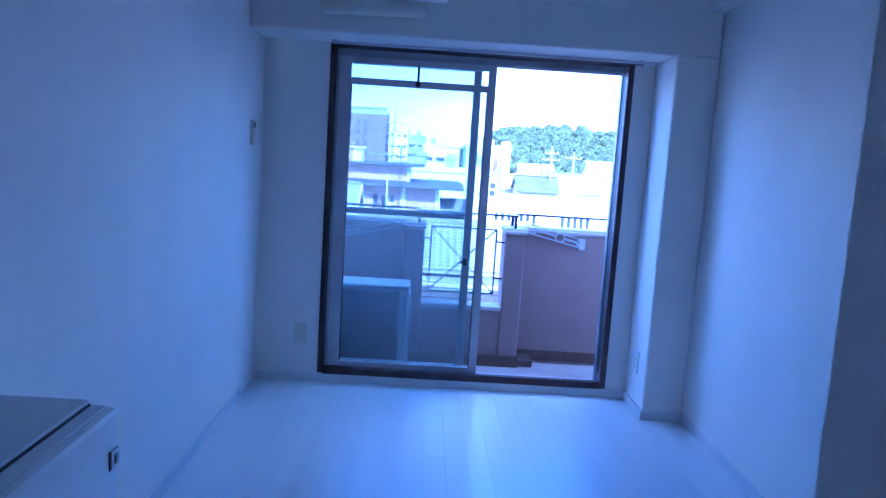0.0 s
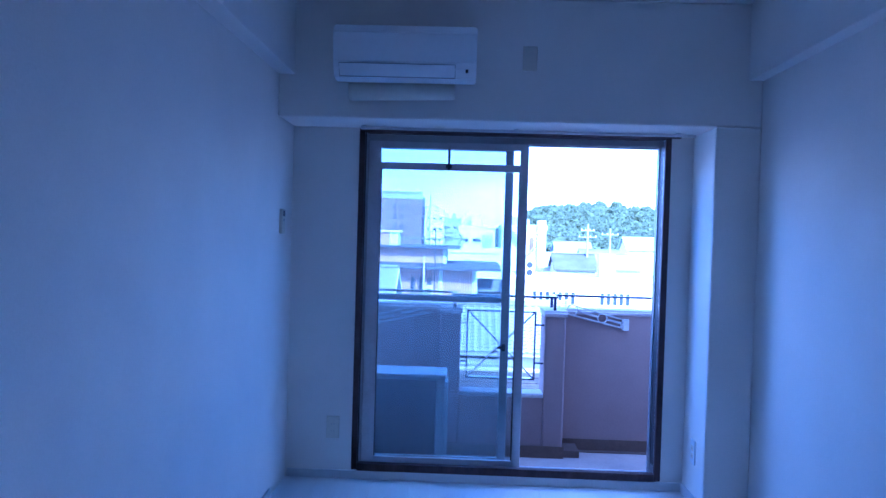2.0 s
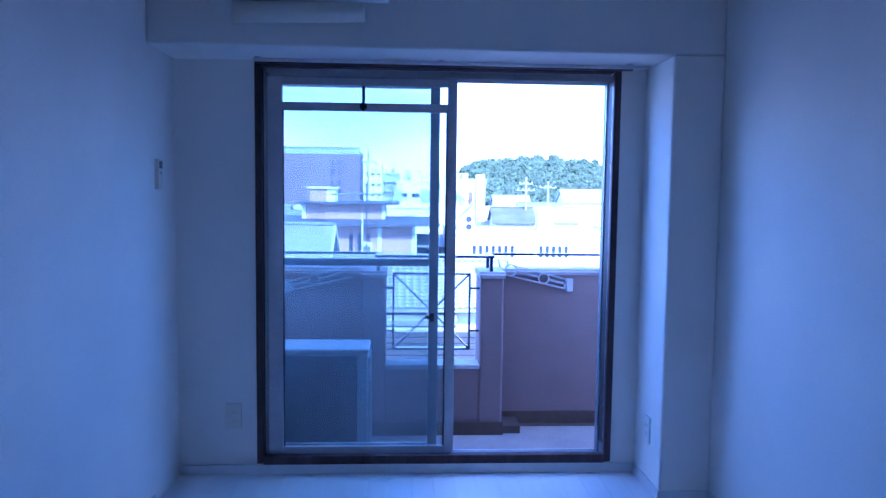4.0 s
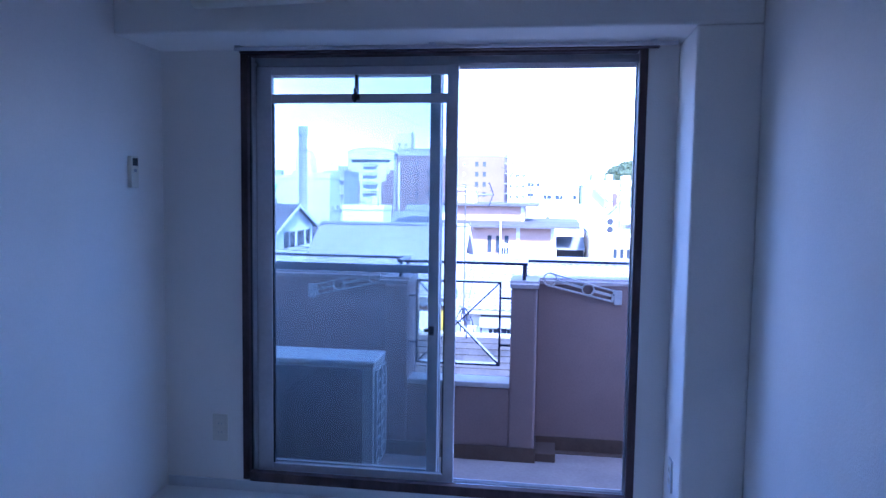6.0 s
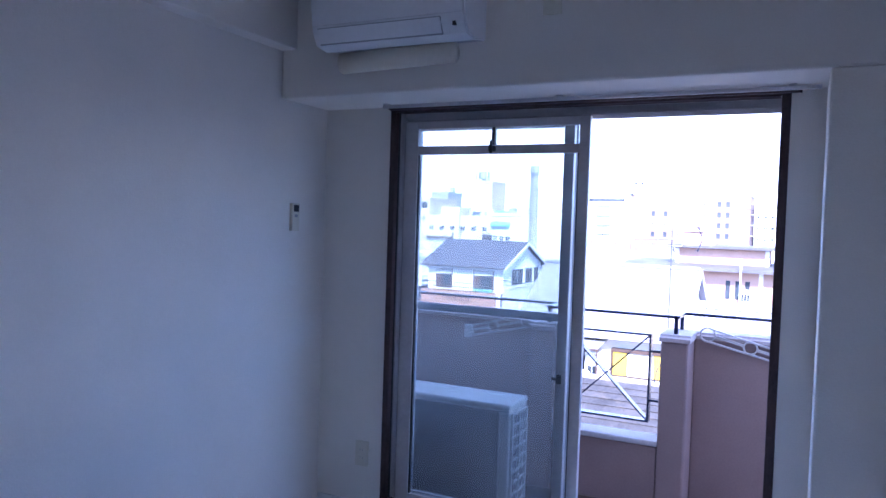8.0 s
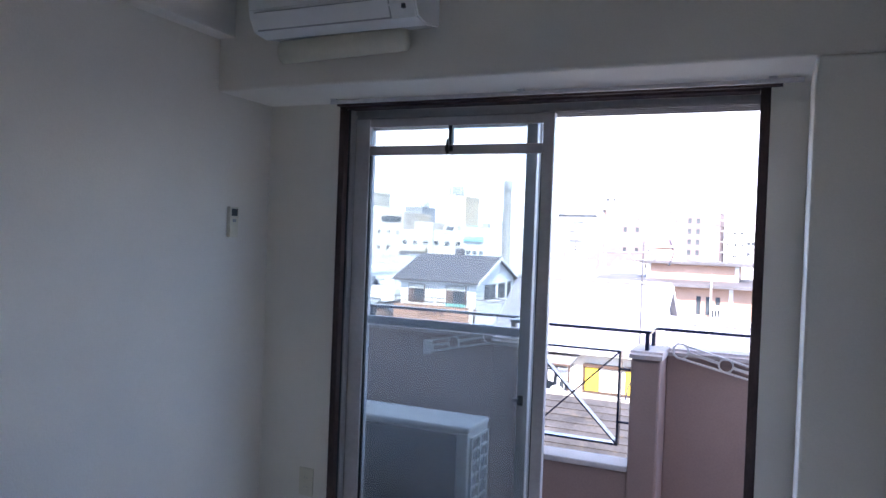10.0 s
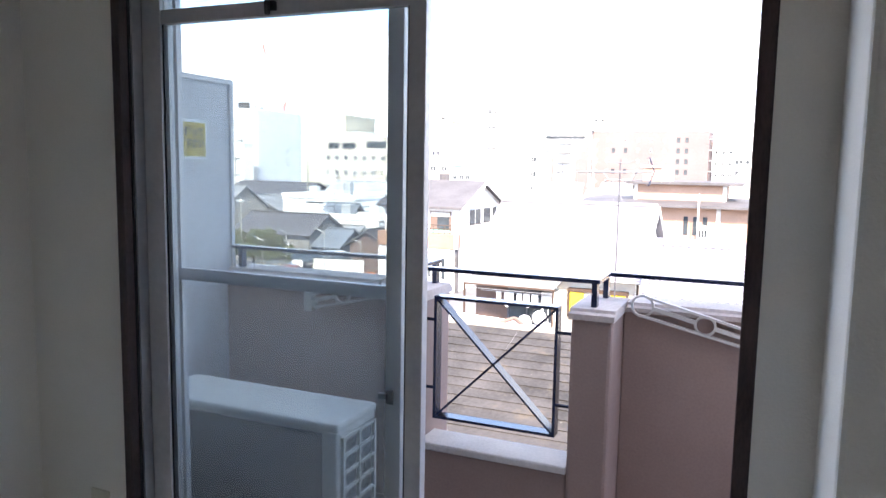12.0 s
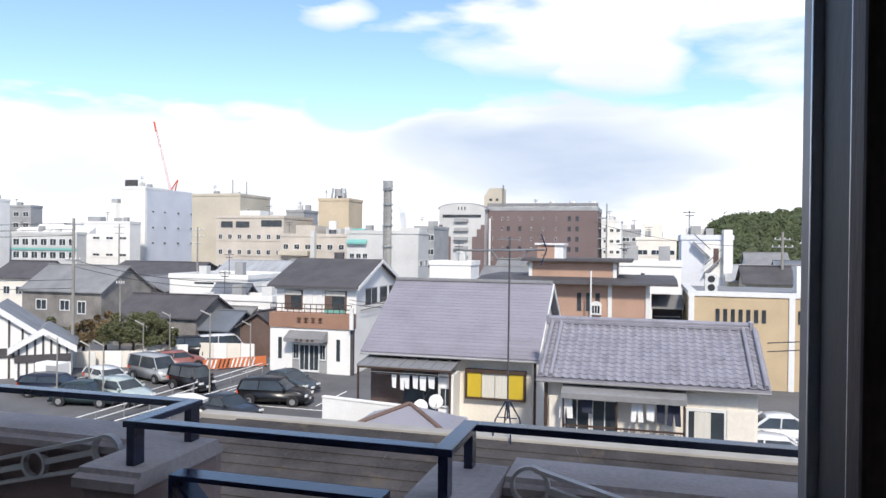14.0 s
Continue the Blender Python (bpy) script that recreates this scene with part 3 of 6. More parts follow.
def partition():
    p = thing("partition_board", "pale grey balcony partition board with an escape notice", "partition", (-0.955, 4.83, BF + 0.005))
    part("board", boxes((-0.005, 0.005, -0.38, 0.38, 0.02, 1.72)), PANEL, p)
    part("edge_frame", boxes((-0.014, 0.014, 0.375, 0.395, 0, 1.735), (-0.014, 0.014, -0.395, -0.375, 0, 1.735), (-0.014, 0.014, -0.375, 0.375, 1.715, 1.735)), ALU, p)
    st = part("sticker", boxes((0.006, 0.008, -0.12, 0.228, 1.412, 1.547)), YELLOW, p, "yellow escape notice with two rows of dark writing")
    part("border", boxes((0.0055, 0.0065, -0.130, 0.238, 1.402, 1.558)), WHITEPL, p)
    for words, z in (("は、ここを破って", 1.487), ("へ避難して下さい", 1.440)):
        text = bpy.data.curves.new("writing", "FONT")
        text.body, text.size, text.align_x = words, 0.037, "RIGHT"
        text.offset = 0.0024
        holder = bpy.data.objects.new("writing", text)
        me = bpy.data.meshes.new_from_object(holder)
        bpy.data.objects.remove(holder)
        me.transform(pose(0.0092, 0.218, z + 0.01, 90, 0, 90))
        me.materials.append(INK)
        line = new("writing", me)
        line.parent = st


partition()

# ---- outside: materials ----
GZ = -9.0
ASPHALT = mat("asphalt", (0.125, 0.125, 0.13), 0.9, 0.2, 0.25, 0.1, fine=6)
CONCRETE = mat("pale_concrete", (0.34, 0.33, 0.31), 0.85, 0.12, 0.5, 0.1, fine=6)
SLATEROOF = mat("lilac_grey_slate", (0.235, 0.225, 0.262), 0.65, 0.10, 0.6, 0.05, fine=5, jitter=0.2)
OLDSLATE = mat("mossy_old_slate", (0.044, 0.040, 0.041), 0.85, 0.40, 2.2, 0.3, fine=26, jitter=0.12)
def lichen(m, colour, scale, lo, hi):
    """Speckles of lichen with a shape of their own over a finished material."""
    n, l = m.node_tree.nodes, m.node_tree.links
    base = n["Principled BSDF"].inputs["Base Color"]
    under = base.links[0].from_socket
    spots, ramp, mix = n.new("ShaderNodeTexNoise"), n.new("ShaderNodeValToRGB"), n.new("ShaderNodeMix")
    l.new(n["Mapping"].outputs["Vector"], spots.inputs["Vector"])
    spots.inputs["Scale"].default_value, spots.inputs["Detail"].default_value = scale, 8
    spots.inputs["Roughness"].default_value = 0.7
    ramp.color_ramp.elements[0].position, ramp.color_ramp.elements[1].position = lo, hi
    mix.data_type = "RGBA"
    mix.inputs["B"].default_value = (*colour, 1)
    l.new(spots.outputs["Fac"], ramp.inputs["Fac"])
    l.new(ramp.outputs["Color"], mix.inputs["Factor"])
    l.new(under, mix.inputs["A"])
    l.new(mix.outputs["Result"], base)


lichen(OLDSLATE, (0.085, 0.070, 0.055), 3.0, 0.57, 0.70)
lichen(OLDSLATE, (0.17, 0.16, 0.145), 14.0, 0.65, 0.71)
lichen(CAP, (0.28, 0.26, 0.24), 5.0, 0.56, 0.74)
KAWARA = mat("glazed_grey_roof_tile", (0.235, 0.23, 0.265), 0.32, 0.16, 1.5, 0.05, fine=12, jitter=0.35)
DARKROOF = mat("dark_slate_roof", (0.075, 0.07, 0.075), 0.7, 0.2, 0.7, 0.08, fine=6, jitter=0.15)
BLUEROOF = mat("blue_grey_metal_roof", (0.145, 0.16, 0.185), 0.5, 0.12, 0.6, 0.03, fine=6)
GREYROOF = mat("grey_sheet_roof", (0.22, 0.22, 0.225), 0.55, 0.15, 0.6, 0.05, fine=6)
PALEROOF = mat("pale_grey_sheet_roof", (0.36, 0.37, 0.385), 0.5, 0.18, 0.5, 0.05, fine=5, stretch=(3, 0.4, 1))
WHITEW = mat("white_rendered_wall", (0.78, 0.77, 0.745), 0.8, 0.05, 0.4, 0.05, fine=8)
CREAMW = mat("cream_rendered_wall", (0.74, 0.69, 0.61), 0.8, 0.07, 0.5, 0.05, fine=8)
BEIGEW = mat("beige_concrete_wall", (0.52, 0.47, 0.38), 0.85, 0.1, 0.15, 0.05, fine=3)
YELLOWW = mat("ochre_wall", (0.54, 0.445, 0.32), 0.85, 0.08, 0.2, 0.05, fine=3)
TANW = mat("tan_tiled_wall", (0.50, 0.385, 0.245), 0.7, 0.08, 0.5, 0.05, fine=9)
ORANGEW = mat("terracotta_wall", (0.42, 0.27, 0.20), 0.75, 0.08, 0.5, 0.05, fine=9)
SIGNBROWN = mat("brown_sign_board", (0.30, 0.17, 0.115), 0.7, 0.1, 0.6, 0.03, fine=9)
BRICKW = mat("red_brown_tile_wall", (0.172, 0.126, 0.123), 0.75, 0.1, 0.1, 0.05, fine=2)
STONEW = mat("stone_grey_beige_wall", (0.55, 0.495, 0.43), 0.85, 0.12, 0.2, 0.05, fine=3)
BROWNW = mat("brown_board_wall", (0.135, 0.09, 0.075), 0.8, 0.15, 0.7, 0.05, fine=9)
GREYW = mat("grey_rendered_wall", (0.34, 0.345, 0.35), 0.85, 0.12, 0.3, 0.05, fine=5)
PALEGREY = mat("pale_grey_wall", (0.56, 0.555, 0.54), 0.85, 0.1, 0.2, 0.05, fine=4)
WEATHERED = mat("weathered_grey_boards", (0.22, 0.205, 0.19), 0.85, 0.25, 0.6, 0.08, fine=6)
BLUEW = mat("pale_blue_wall", (0.64, 0.66, 0.71), 0.8, 0.06, 0.2, 0.03, fine=4)
DARKW = mat("charred_board_wall", (0.07, 0.066, 0.07), 0.8, 0.2, 0.6, 0.05, fine=6)
PANE = mat("dark_house_glass", (0.045, 0.055, 0.065), 0.12, 0.3, 0.8, 0.0)
CURTAIN = mat("pale_curtain", (0.62, 0.60, 0.54), 0.9, 0.1, 3, 0.1, fine=20, stretch=(8, 1, 0.3))
FRAMEW = mat("white_window_frame", (0.7, 0.7, 0.69), 0.5, 0.04, 2, 0.0)
BROWNTRIM = mat("brown_trim", (0.06, 0.035, 0.025), 0.6, 0.15, 3, 0.03)
POLE = mat("concrete_pole", (0.26, 0.25, 0.23), 0.85, 0.12, 1, 0.05)
DARKSTEEL = mat("weathered_dark_steel", (0.10, 0.10, 0.115), 0.55, 0.2, 4, 0.03, metal=0.3)
YELLOWP = mat("yellow_shutter", (0.55, 0.40, 0.03), 0.55, 0.05, 2, 0.0)
ORANGEP = mat("orange_barrier", (0.60, 0.17, 0.06), 0.6, 0.08, 2, 0.0)
GREENP = mat("green_glass_roof", (0.18, 0.42, 0.38), 0.4, 0.08, 1, 0.0)
REDP = mat("red_crane_paint", (0.6, 0.10, 0.05), 0.6, 0.08, 1, 0.0)
PALECRANE = mat("pale_crane_paint", (0.62, 0.50, 0.50), 0.6, 0.1, 0.3, 0.0)
BARK = mat("bark", (0.10, 0.075, 0.055), 0.9, 0.2, 3, 0.3)
RUBBER = mat("tyre_rubber", (0.02, 0.02, 0.02), 0.85, 0.1, 5, 0.05)
CLOTHW = mat("white_laundry", (0.78, 0.78, 0.78), 0.9, 0.05, 3, 0.2, fine=20)
CLOTHD = mat("navy_laundry", (0.03, 0.035, 0.06), 0.9, 0.1, 3, 0.2, fine=20)


def leaf_mat(name, a, b):
    m = mat(name, a, 0.7, 0.3, 0.8, 0.0)
    n, l = m.node_tree.nodes, m.node_tree.links
    geo, ramp = n.new("ShaderNodeNewGeometry"), n.new("ShaderNodeValToRGB")
    ramp.color_ramp.elements[0].color, ramp.color_ramp.elements[1].color = (*a, 1), (*b, 1)
    l.new(geo.outputs["Random Per Island"], ramp.inputs["Fac"])
    l.new(ramp.outputs["Color"], n["Principled BSDF"].inputs["Base Color"])
    return m


LEAF = leaf_mat("green_leaves", (0.05, 0.060, 0.024), (0.15, 0.155, 0.070))
RUSTLEAF = leaf_mat("rusty_leaves", (0.10, 0.065, 0.03), (0.22, 0.16, 0.08))
WOODS = leaf_mat("far_woods", (0.040, 0.056, 0.022), (0.085, 0.105, 0.042))


def bearing(az, dy):
    """x and y of a spot dy metres beyond the window, az degrees to the right of straight ahead."""
    return 1.0 + dy * math.tan(radians(az)), 3.78 + dy


def height(el, az, dy):
    return 1.33 + dy / math.cos(radians(az)) * math.tan(radians(el))


def share(name, bm, material):
    me = bpy.data.meshes.new(name)
    bm.to_mesh(me)
    bm.free()
    me.materials.append(material)
    return me


def piece(name, me, parent, loc, rot=(0, 0, 0), scale=(1, 1, 1)):
    ob = new(name, me)
    ob.parent = parent
    ob.matrix_basis = Matrix.LocRotScale(loc, Euler([radians(a) for a in rot]), scale)
    return ob


FRAME_ME = share("window", boxes((-0.5, -0.44, -0.06, 0.02, -0.5, 0.5), (0.44, 0.5, -0.06, 0.02, -0.5, 0.5), (-0.44, 0.44, -0.06, 0.02, 0.42, 0.5), (-0.44, 0.44, -0.08, 0.02, -0.5, -0.43), (-0.02, 0.02, -0.05, 0.02, -0.43, 0.42)), FRAMEW)
PANE_ME = share("pane", boxes((-0.44, 0.44, -0.03, 0.02, -0.43, 0.42)), PANE)
SLIT_ME = share("window", boxes((-0.5, 0.5, -0.03, 0.02, -0.5, 0.5)), PANE)


def win(parent, x, y, z, w, h, turn=0.0, plain=False):
    """A window in a wall; turn 0 faces -y, 90 faces +x."""
    if plain:
        return piece("window", SLIT_ME, parent, (x, y, z), (0, 0, turn), (w, 1, h))
    f = piece("window", FRAME_ME, parent, (x, y, z), (0, 0, turn), (w, 1, h))
    piece("pane", PANE_ME, f, (0, 0, 0))
    return f


# ---- the ground ----
structure("ground", boxes((-1500, 1500, -600, 3000, GZ - 1, GZ)), ASPHALT, "grey asphalt ground of the town")
lines = bmesh.new()
for i in range(9):
    boxes((-40 + i * 2.6, -39.88 + i * 2.6, 46.5, 51.5, GZ + 0.004, GZ + 0.008), bm=lines)
for i in range(6):
    boxes((-43 + i * 2.6, -42.88 + i * 2.6, 56, 60.5, GZ + 0.004, GZ + 0.008), bm=lines)
boxes((-42, -14, 45.4, 45.55, GZ + 0.004, GZ + 0.008), bm=lines)
structure("parking_lines", lines, WHITEW, "white painted parking bay lines")


# ---- the nearby slate roof ----
def neighbour():
    b = thing("neighbour_building", "low building with an old mossy slate roof and cement ridge", "building", (1.1, 8.6, GZ))
    lx0, lx1, ly0, ly1 = -5.02, 9.0, -1.9, 2.6
    z0, z1 = 6.96, 8.30
    part("wall", boxes((lx0 + 0.2, lx1, ly0 + 0.3, 5.8, 0, z0 - 0.1)), CREAMW, b)
    roof = part("roof", prism([(ly0, z0 - 0.12), (ly0, z0), (ly1, z1), (6.1, z0 + 0.2), (6.1, z0 - 0.12)], lx0, lx1, "x"), OLDSLATE, b)
    part("ridge_cap", boxes((lx0 - 0.05, lx1, ly1 - 0.01, ly1 + 0.17, z1 - 0.02, z1 + 0.055), bevel=0.012), CONCRETE, b, "weathered pale cement ridge beam")
    part("ridge_end", prism([(lx0 - 0.53, z1 + 0.16), (lx0 - 0.08, z1 + 0.13), (lx0 - 0.07, z1 + 0.17), (lx0 - 0.28, z1 + 0.22), (lx0 - 0.50, z1 + 0.19)], ly1 - 0.04, ly1 + 0.23, "y"), WHITEW, b, "white sheet-metal ridge end")
    part("ridge_strut", rods(((lx0 - 0.12, ly1 + 0.07, z1 + 0.15), (lx0 - 0.27, ly1 + 0.07, z1 - 0.10)), ((lx0 - 0.03, ly1 + 0.07, z1 + 0.03), (lx0 - 0.30, ly1 + 0.07, z1 + 0.15)), r=0.017, seg=6), WHITEW, b)
    return b, roof, (lx0, lx1, ly0, ly1, z0, z1)


NB, NB_ROOF, NB_SPAN = neighbour()


def aerial(x, y, z):
    a = thing("tv_antenna", "tall thin television antenna mast on a tripod", "antenna", (x, y, z))
    a.scale = (0.674, 0.674, 0.674)
    part("mast", rods(((0, 0, 0.35), (0, 0, 3.15)), r=0.014, seg=8), DARKSTEEL, a)
    for i in range(4):
        q = i * math.tau / 4 + 0.4
        c, s = math.cos(q), math.sin(q)
        part("leg", rods(((0.03 * c, 0.03 * s, 0.62), (0.19 * c, 0.19 * s, 0.34)), ((0.19 * c, 0.19 * s, 0.34), (0.25 * c, 0.25 * s, -0.08)), r=0.012, seg=6), BLACKIRON, a)
    part("brace", rods(((-0.15, 0, 0.36), (0.15, 0, 0.36)), ((0, -0.15, 0.36), (0, 0.15, 0.36)), r=0.008, seg=6), BLACKIRON, a)
    boom = rods(((-0.75, 0.05, 2.92), (0.55, -0.05, 2.95)), r=0.016, seg=6)
    rods(((-0.28, 0, 2.92), (-0.18, 0, 2.80)), ((-0.18, 0, 2.80), (0.18, 0, 2.80)), ((0.18, 0, 2.80), (0.28, 0, 2.93)), r=0.013, seg=6, bm=boom)
    part("boom", boom, STEEL, a)
    els = bmesh.new()
    for i in range(12):
        u = -0.72 + i * 0.095
        rods(((u, -0.12, 2.93), (u + 0.02, 0.14, 2.93)), r=0.004, seg=5, bm=els)
    part("elements", els, STEEL, a)
    ref = bmesh.new()
    for dz in (-0.22, -0.15, -0.08, 0.08, 0.15, 0.22):
        rods(((0.56 - abs(dz) * 0.35, -0.28, 2.95 + dz), (0.56 - abs(dz) * 0.35, 0.24, 2.95 + dz)), r=0.006, seg=5, bm=ref)
    rods(((0.48, 0, 3.19), (0.57, 0, 2.95)), ((0.57, 0, 2.95), (0.48, 0, 2.71)), r=0.010, seg=5, bm=ref)
    part("reflector", ref, BLACKIRON, a)
    part("upper_boom", rods(((-0.05, -0.3, 3.10), (0.06, 0.3, 3.10)), ((-0.2, 0, 3.1), (0.16, 0, 3.1)), r=0.007, seg=5), STEEL, a)
    for end in ((1.5, -1.6, -0.35), (-1.7, -0.9, -0.2), (1.1, 0.5, 0.05)):
        part("guy_wire", rods(((0, 0, 2.6), end), r=0.0010, seg=4), GREYW, a)


aerial(-0.37, 11.28, -0.705)


# ---- houses ----
def gable_roof(parent, w, d, ze, zr, material, thick=0.14, name="roof"):
    """A ridge along x; w and d are half sizes."""
    return part(name, prism([(-d, ze - thick), (-d, ze), (0, zr), (d, ze), (d, ze - thick), (0, zr - thick - 0.05)], -w, w, "x"), material, parent)


def gable_wall(parent, w, d, ze, zr, material):
    return part("wall", prism([(-d, 0), (d, 0), (d, ze), (0, zr), (-d, ze)], -w, w, "x"), material, parent)


def pitched(name, label, x0, x1, y0, y1, ze, zr, wall, roof, along="x", over=0.35):
    """A plain house under a ridge roof; along: the ridge's direction."""
    cx, cy = (x0 + x1) / 2, (y0 + y1) / 2
    h = thing(name, label, "house", (cx, cy, GZ), 0 if along == "x" else 90)
    w, d = ((x1 - x0) / 2, (y1 - y0) / 2) if along == "x" else ((y1 - y0) / 2, (x1 - x0) / 2)
    slope = (zr - ze) / d
    gable_wall(h, w, d, ze - GZ - 0.1, zr - GZ - 0.2, wall)
    r = gable_roof(h, w + over, d + over, ze - GZ - slope * over, zr - GZ, roof)
    part("ridge", boxes((-w - over, w + over, -0.14, 0.14, zr - GZ - 0.03, zr - GZ + 0.10), bevel=0.02), roof, h)
    return h, w, d


def house_one():
    h = thing("house", "two-storey cream house under a lilac-grey slate roof", "house", (-7.7, 40.8, -9.72))
    w, d, ze, zr = 4.15, 5.0, 6.05, 9.15
    gable_wall(h, w - 0.35, d - 0.6, ze + 0.25, zr - 0.25, CREAMW)
    roof = gable_roof(h, w, d, ze, zr, SLATEROOF)
    n = 24
    sl = math.hypot(d, zr - ze) / n
    tilt = math.degrees(math.atan2(zr - ze, d))
    strip = share("slate_course", boxes((-w, w, -0.02, sl + 0.03, 0.0, 0.016)), SLATEROOF)
    for i in range(n):
        u = (i + 0.02) / n
        piece("slate_course", strip, roof, (0, -d + d * u, ze + (zr - ze) * u + 0.012), (tilt - 1.6, 0, 0))
    part("ridge", boxes((-w, w - 0.05, -0.16, 0.16, zr - 0.02, zr + 0.14), bevel=0.03), GREYROOF, h)
    part("barge_board", prism([(-d, ze - 0.2), (-d, ze), (0, zr), (d, ze), (d, ze - 0.2), (0, zr - 0.25)], w, w + 0.05, "x"), FRAMEW, h)
    part("gutter", rods(((-w, -d - 0.05, ze - 0.1), (w, -d - 0.05, ze - 0.1)), r=0.045, seg=8), GREYW, h)
    part("downpipe", rods(((w - 0.2, -d + 0.45, ze - 0.1), (w - 0.2, -d + 0.45, 0)), r=0.06, seg=8), BROWNTRIM, h)
    fy = -d + 0.6
    # shuttered bay window
    bay = part("bay_window", boxes((0.80, 3.55, fy - 0.30, fy, 4.10, 4.20), (0.80, 3.55, fy - 0.34, fy, 5.30, 5.45), (0.80, 0.88, fy - 0.30, fy, 4.2, 5.3), (3.47, 3.55, fy - 0.30, fy, 4.2, 5.3)), BROWNTRIM, h, "brown bay window with yellow shutters")
    part("shutter", boxes((0.90, 1.55, fy - 0.28, fy - 0.22, 4.2, 5.3), bevel=0.01), YELLOWP, bay, "yellow shutter")
    part("shutter", boxes((2.78, 3.45, fy - 0.28, fy - 0.22, 4.2, 5.3), bevel=0.01), YELLOWP, bay, "yellow shutter")
    part("pane", boxes((1.57, 2.15, fy - 0.24, fy - 0.2, 4.2, 5.3)), CURTAIN, bay)
    part("pane", boxes((2.18, 2.76, fy - 0.24, fy - 0.2, 4.2, 5.3)), CURTAIN, bay)
    # terrace canopy
    can = part("canopy", prism([(fy - 1.75, 5.56), (fy - 1.75, 5.61), (fy, 5.82), (fy, 5.77)], -3.85, 0.55, "x"), GREYROOF, h, "grey corrugated terrace canopy")
    for i in range(10):
        x = -3.85 + i * 0.488
        part("rib", prism([(fy - 1.76, 5.61), (fy - 1.76, 5.64), (fy, 5.85), (fy, 5.82)], x - 0.03, x + 0.03, "x"), GREYROOF, can)
    part("canopy_beam", boxes((-3.85, 0.55, fy - 1.78, fy - 1.70, 5.48, 5.56)), BROWNTRIM, h)
    for x in (-3.8, 0.48):
        part("canopy_post", boxes((x - 0.04, x + 0.04, fy - 1.76, fy - 1.68, 2.4, 5.48)), BROWNTRIM, h)
    part("terrace", boxes((-3.85, 0.55, fy - 1.75, fy, 2.3, 2.45)), CONCRETE, h)
    part("boarding", boxes((-3.83, -2.2, fy - 0.06, fy, 2.45, 5.5)), BROWNW, h)
    part("glass_door", boxes((-2.15, -0.3, fy - 0.05, fy, 2.5, 5.1)), PANE, h)
    part("door_frame", boxes((-2.2, -2.13, fy - 0.08, fy, 2.45, 5.15), (-1.25, -1.19, fy - 0.08, fy, 2.45, 5.1), (-0.32, -0.25, fy - 0.08, fy, 2.45, 5.15), (-2.13, -0.32, fy - 0.08, fy, 5.08, 5.15)), DARKSTEEL, h)
    part("side_box", boxes((-0.2, 0.5, fy - 1.2, fy, 2.45, 5.3), bevel=0.01), WHITEW, h)
    win(h, 0.15, fy - 1.21, 4.3, 0.5, 0.9)
    win(h, w - 0.36, 1.0, 5.2, 1.4, 1.0, 90)


house_one()


def laundry(x, y, z, items, width):
    """A pole of washing. items: (offset, width, length, dark, legs)"""
    t = thing("laundry", "washing hung out on a pole to dry", "laundry", (x, y, z), group="washing on poles")
    part("pole", rods(((-width / 2, 0, 0), (width / 2, 0, 0)), r=0.016, seg=6), STEEL, t)
    for o, w, ln, dark, legs in items:
        bm = bmesh.new()
        if legs:
            prism([(o - w / 2, 0), (o + w / 2, 0), (o + w / 2 + 0.04, -ln), (o + 0.05, -ln), (o, -ln * 0.35), (o - 0.05, -ln), (o - w / 2 - 0.04, -ln)], -0.02, 0.02, "y", bm)
        else:
            prism([(o - w / 2, 0), (o + w / 2, 0), (o + w / 2 - 0.02, -ln), (o - w / 2 + 0.03, -ln * 0.93)], -0.02, 0.02, "y", bm)
        part("garment", bm, CLOTHD if dark else CLOTHW, t)


laundry(-9.0, 35.0, -4.52, [(-0.9, 0.22, 0.62, False, False), (-0.52, 0.2, 0.7, False, False), (-0.3, 0.24, 0.62, False, False), (0.1, 0.25, 0.6, False, False), (0.45, 0.3, 0.66, False, False), (0.85, 0.3, 0.55, False, False)], 3.6)
laundry(-9.2, 34.75, -4.40, [], 4.0)
laundry(-0.85, 30.75, -4.20, [(-0.95, 0.42, 0.72, False, True), (-0.2, 0.4, 0.5, True, False)], 1.9)
laundry(1.25, 30.75, -4.20, [(-0.55, 0.36, 0.68, False, True), (-0.1, 0.3, 0.62, False, False), (0.25, 0.3, 0.7, True, False), (0.7, 0.4, 0.74, True, True)], 2.0)


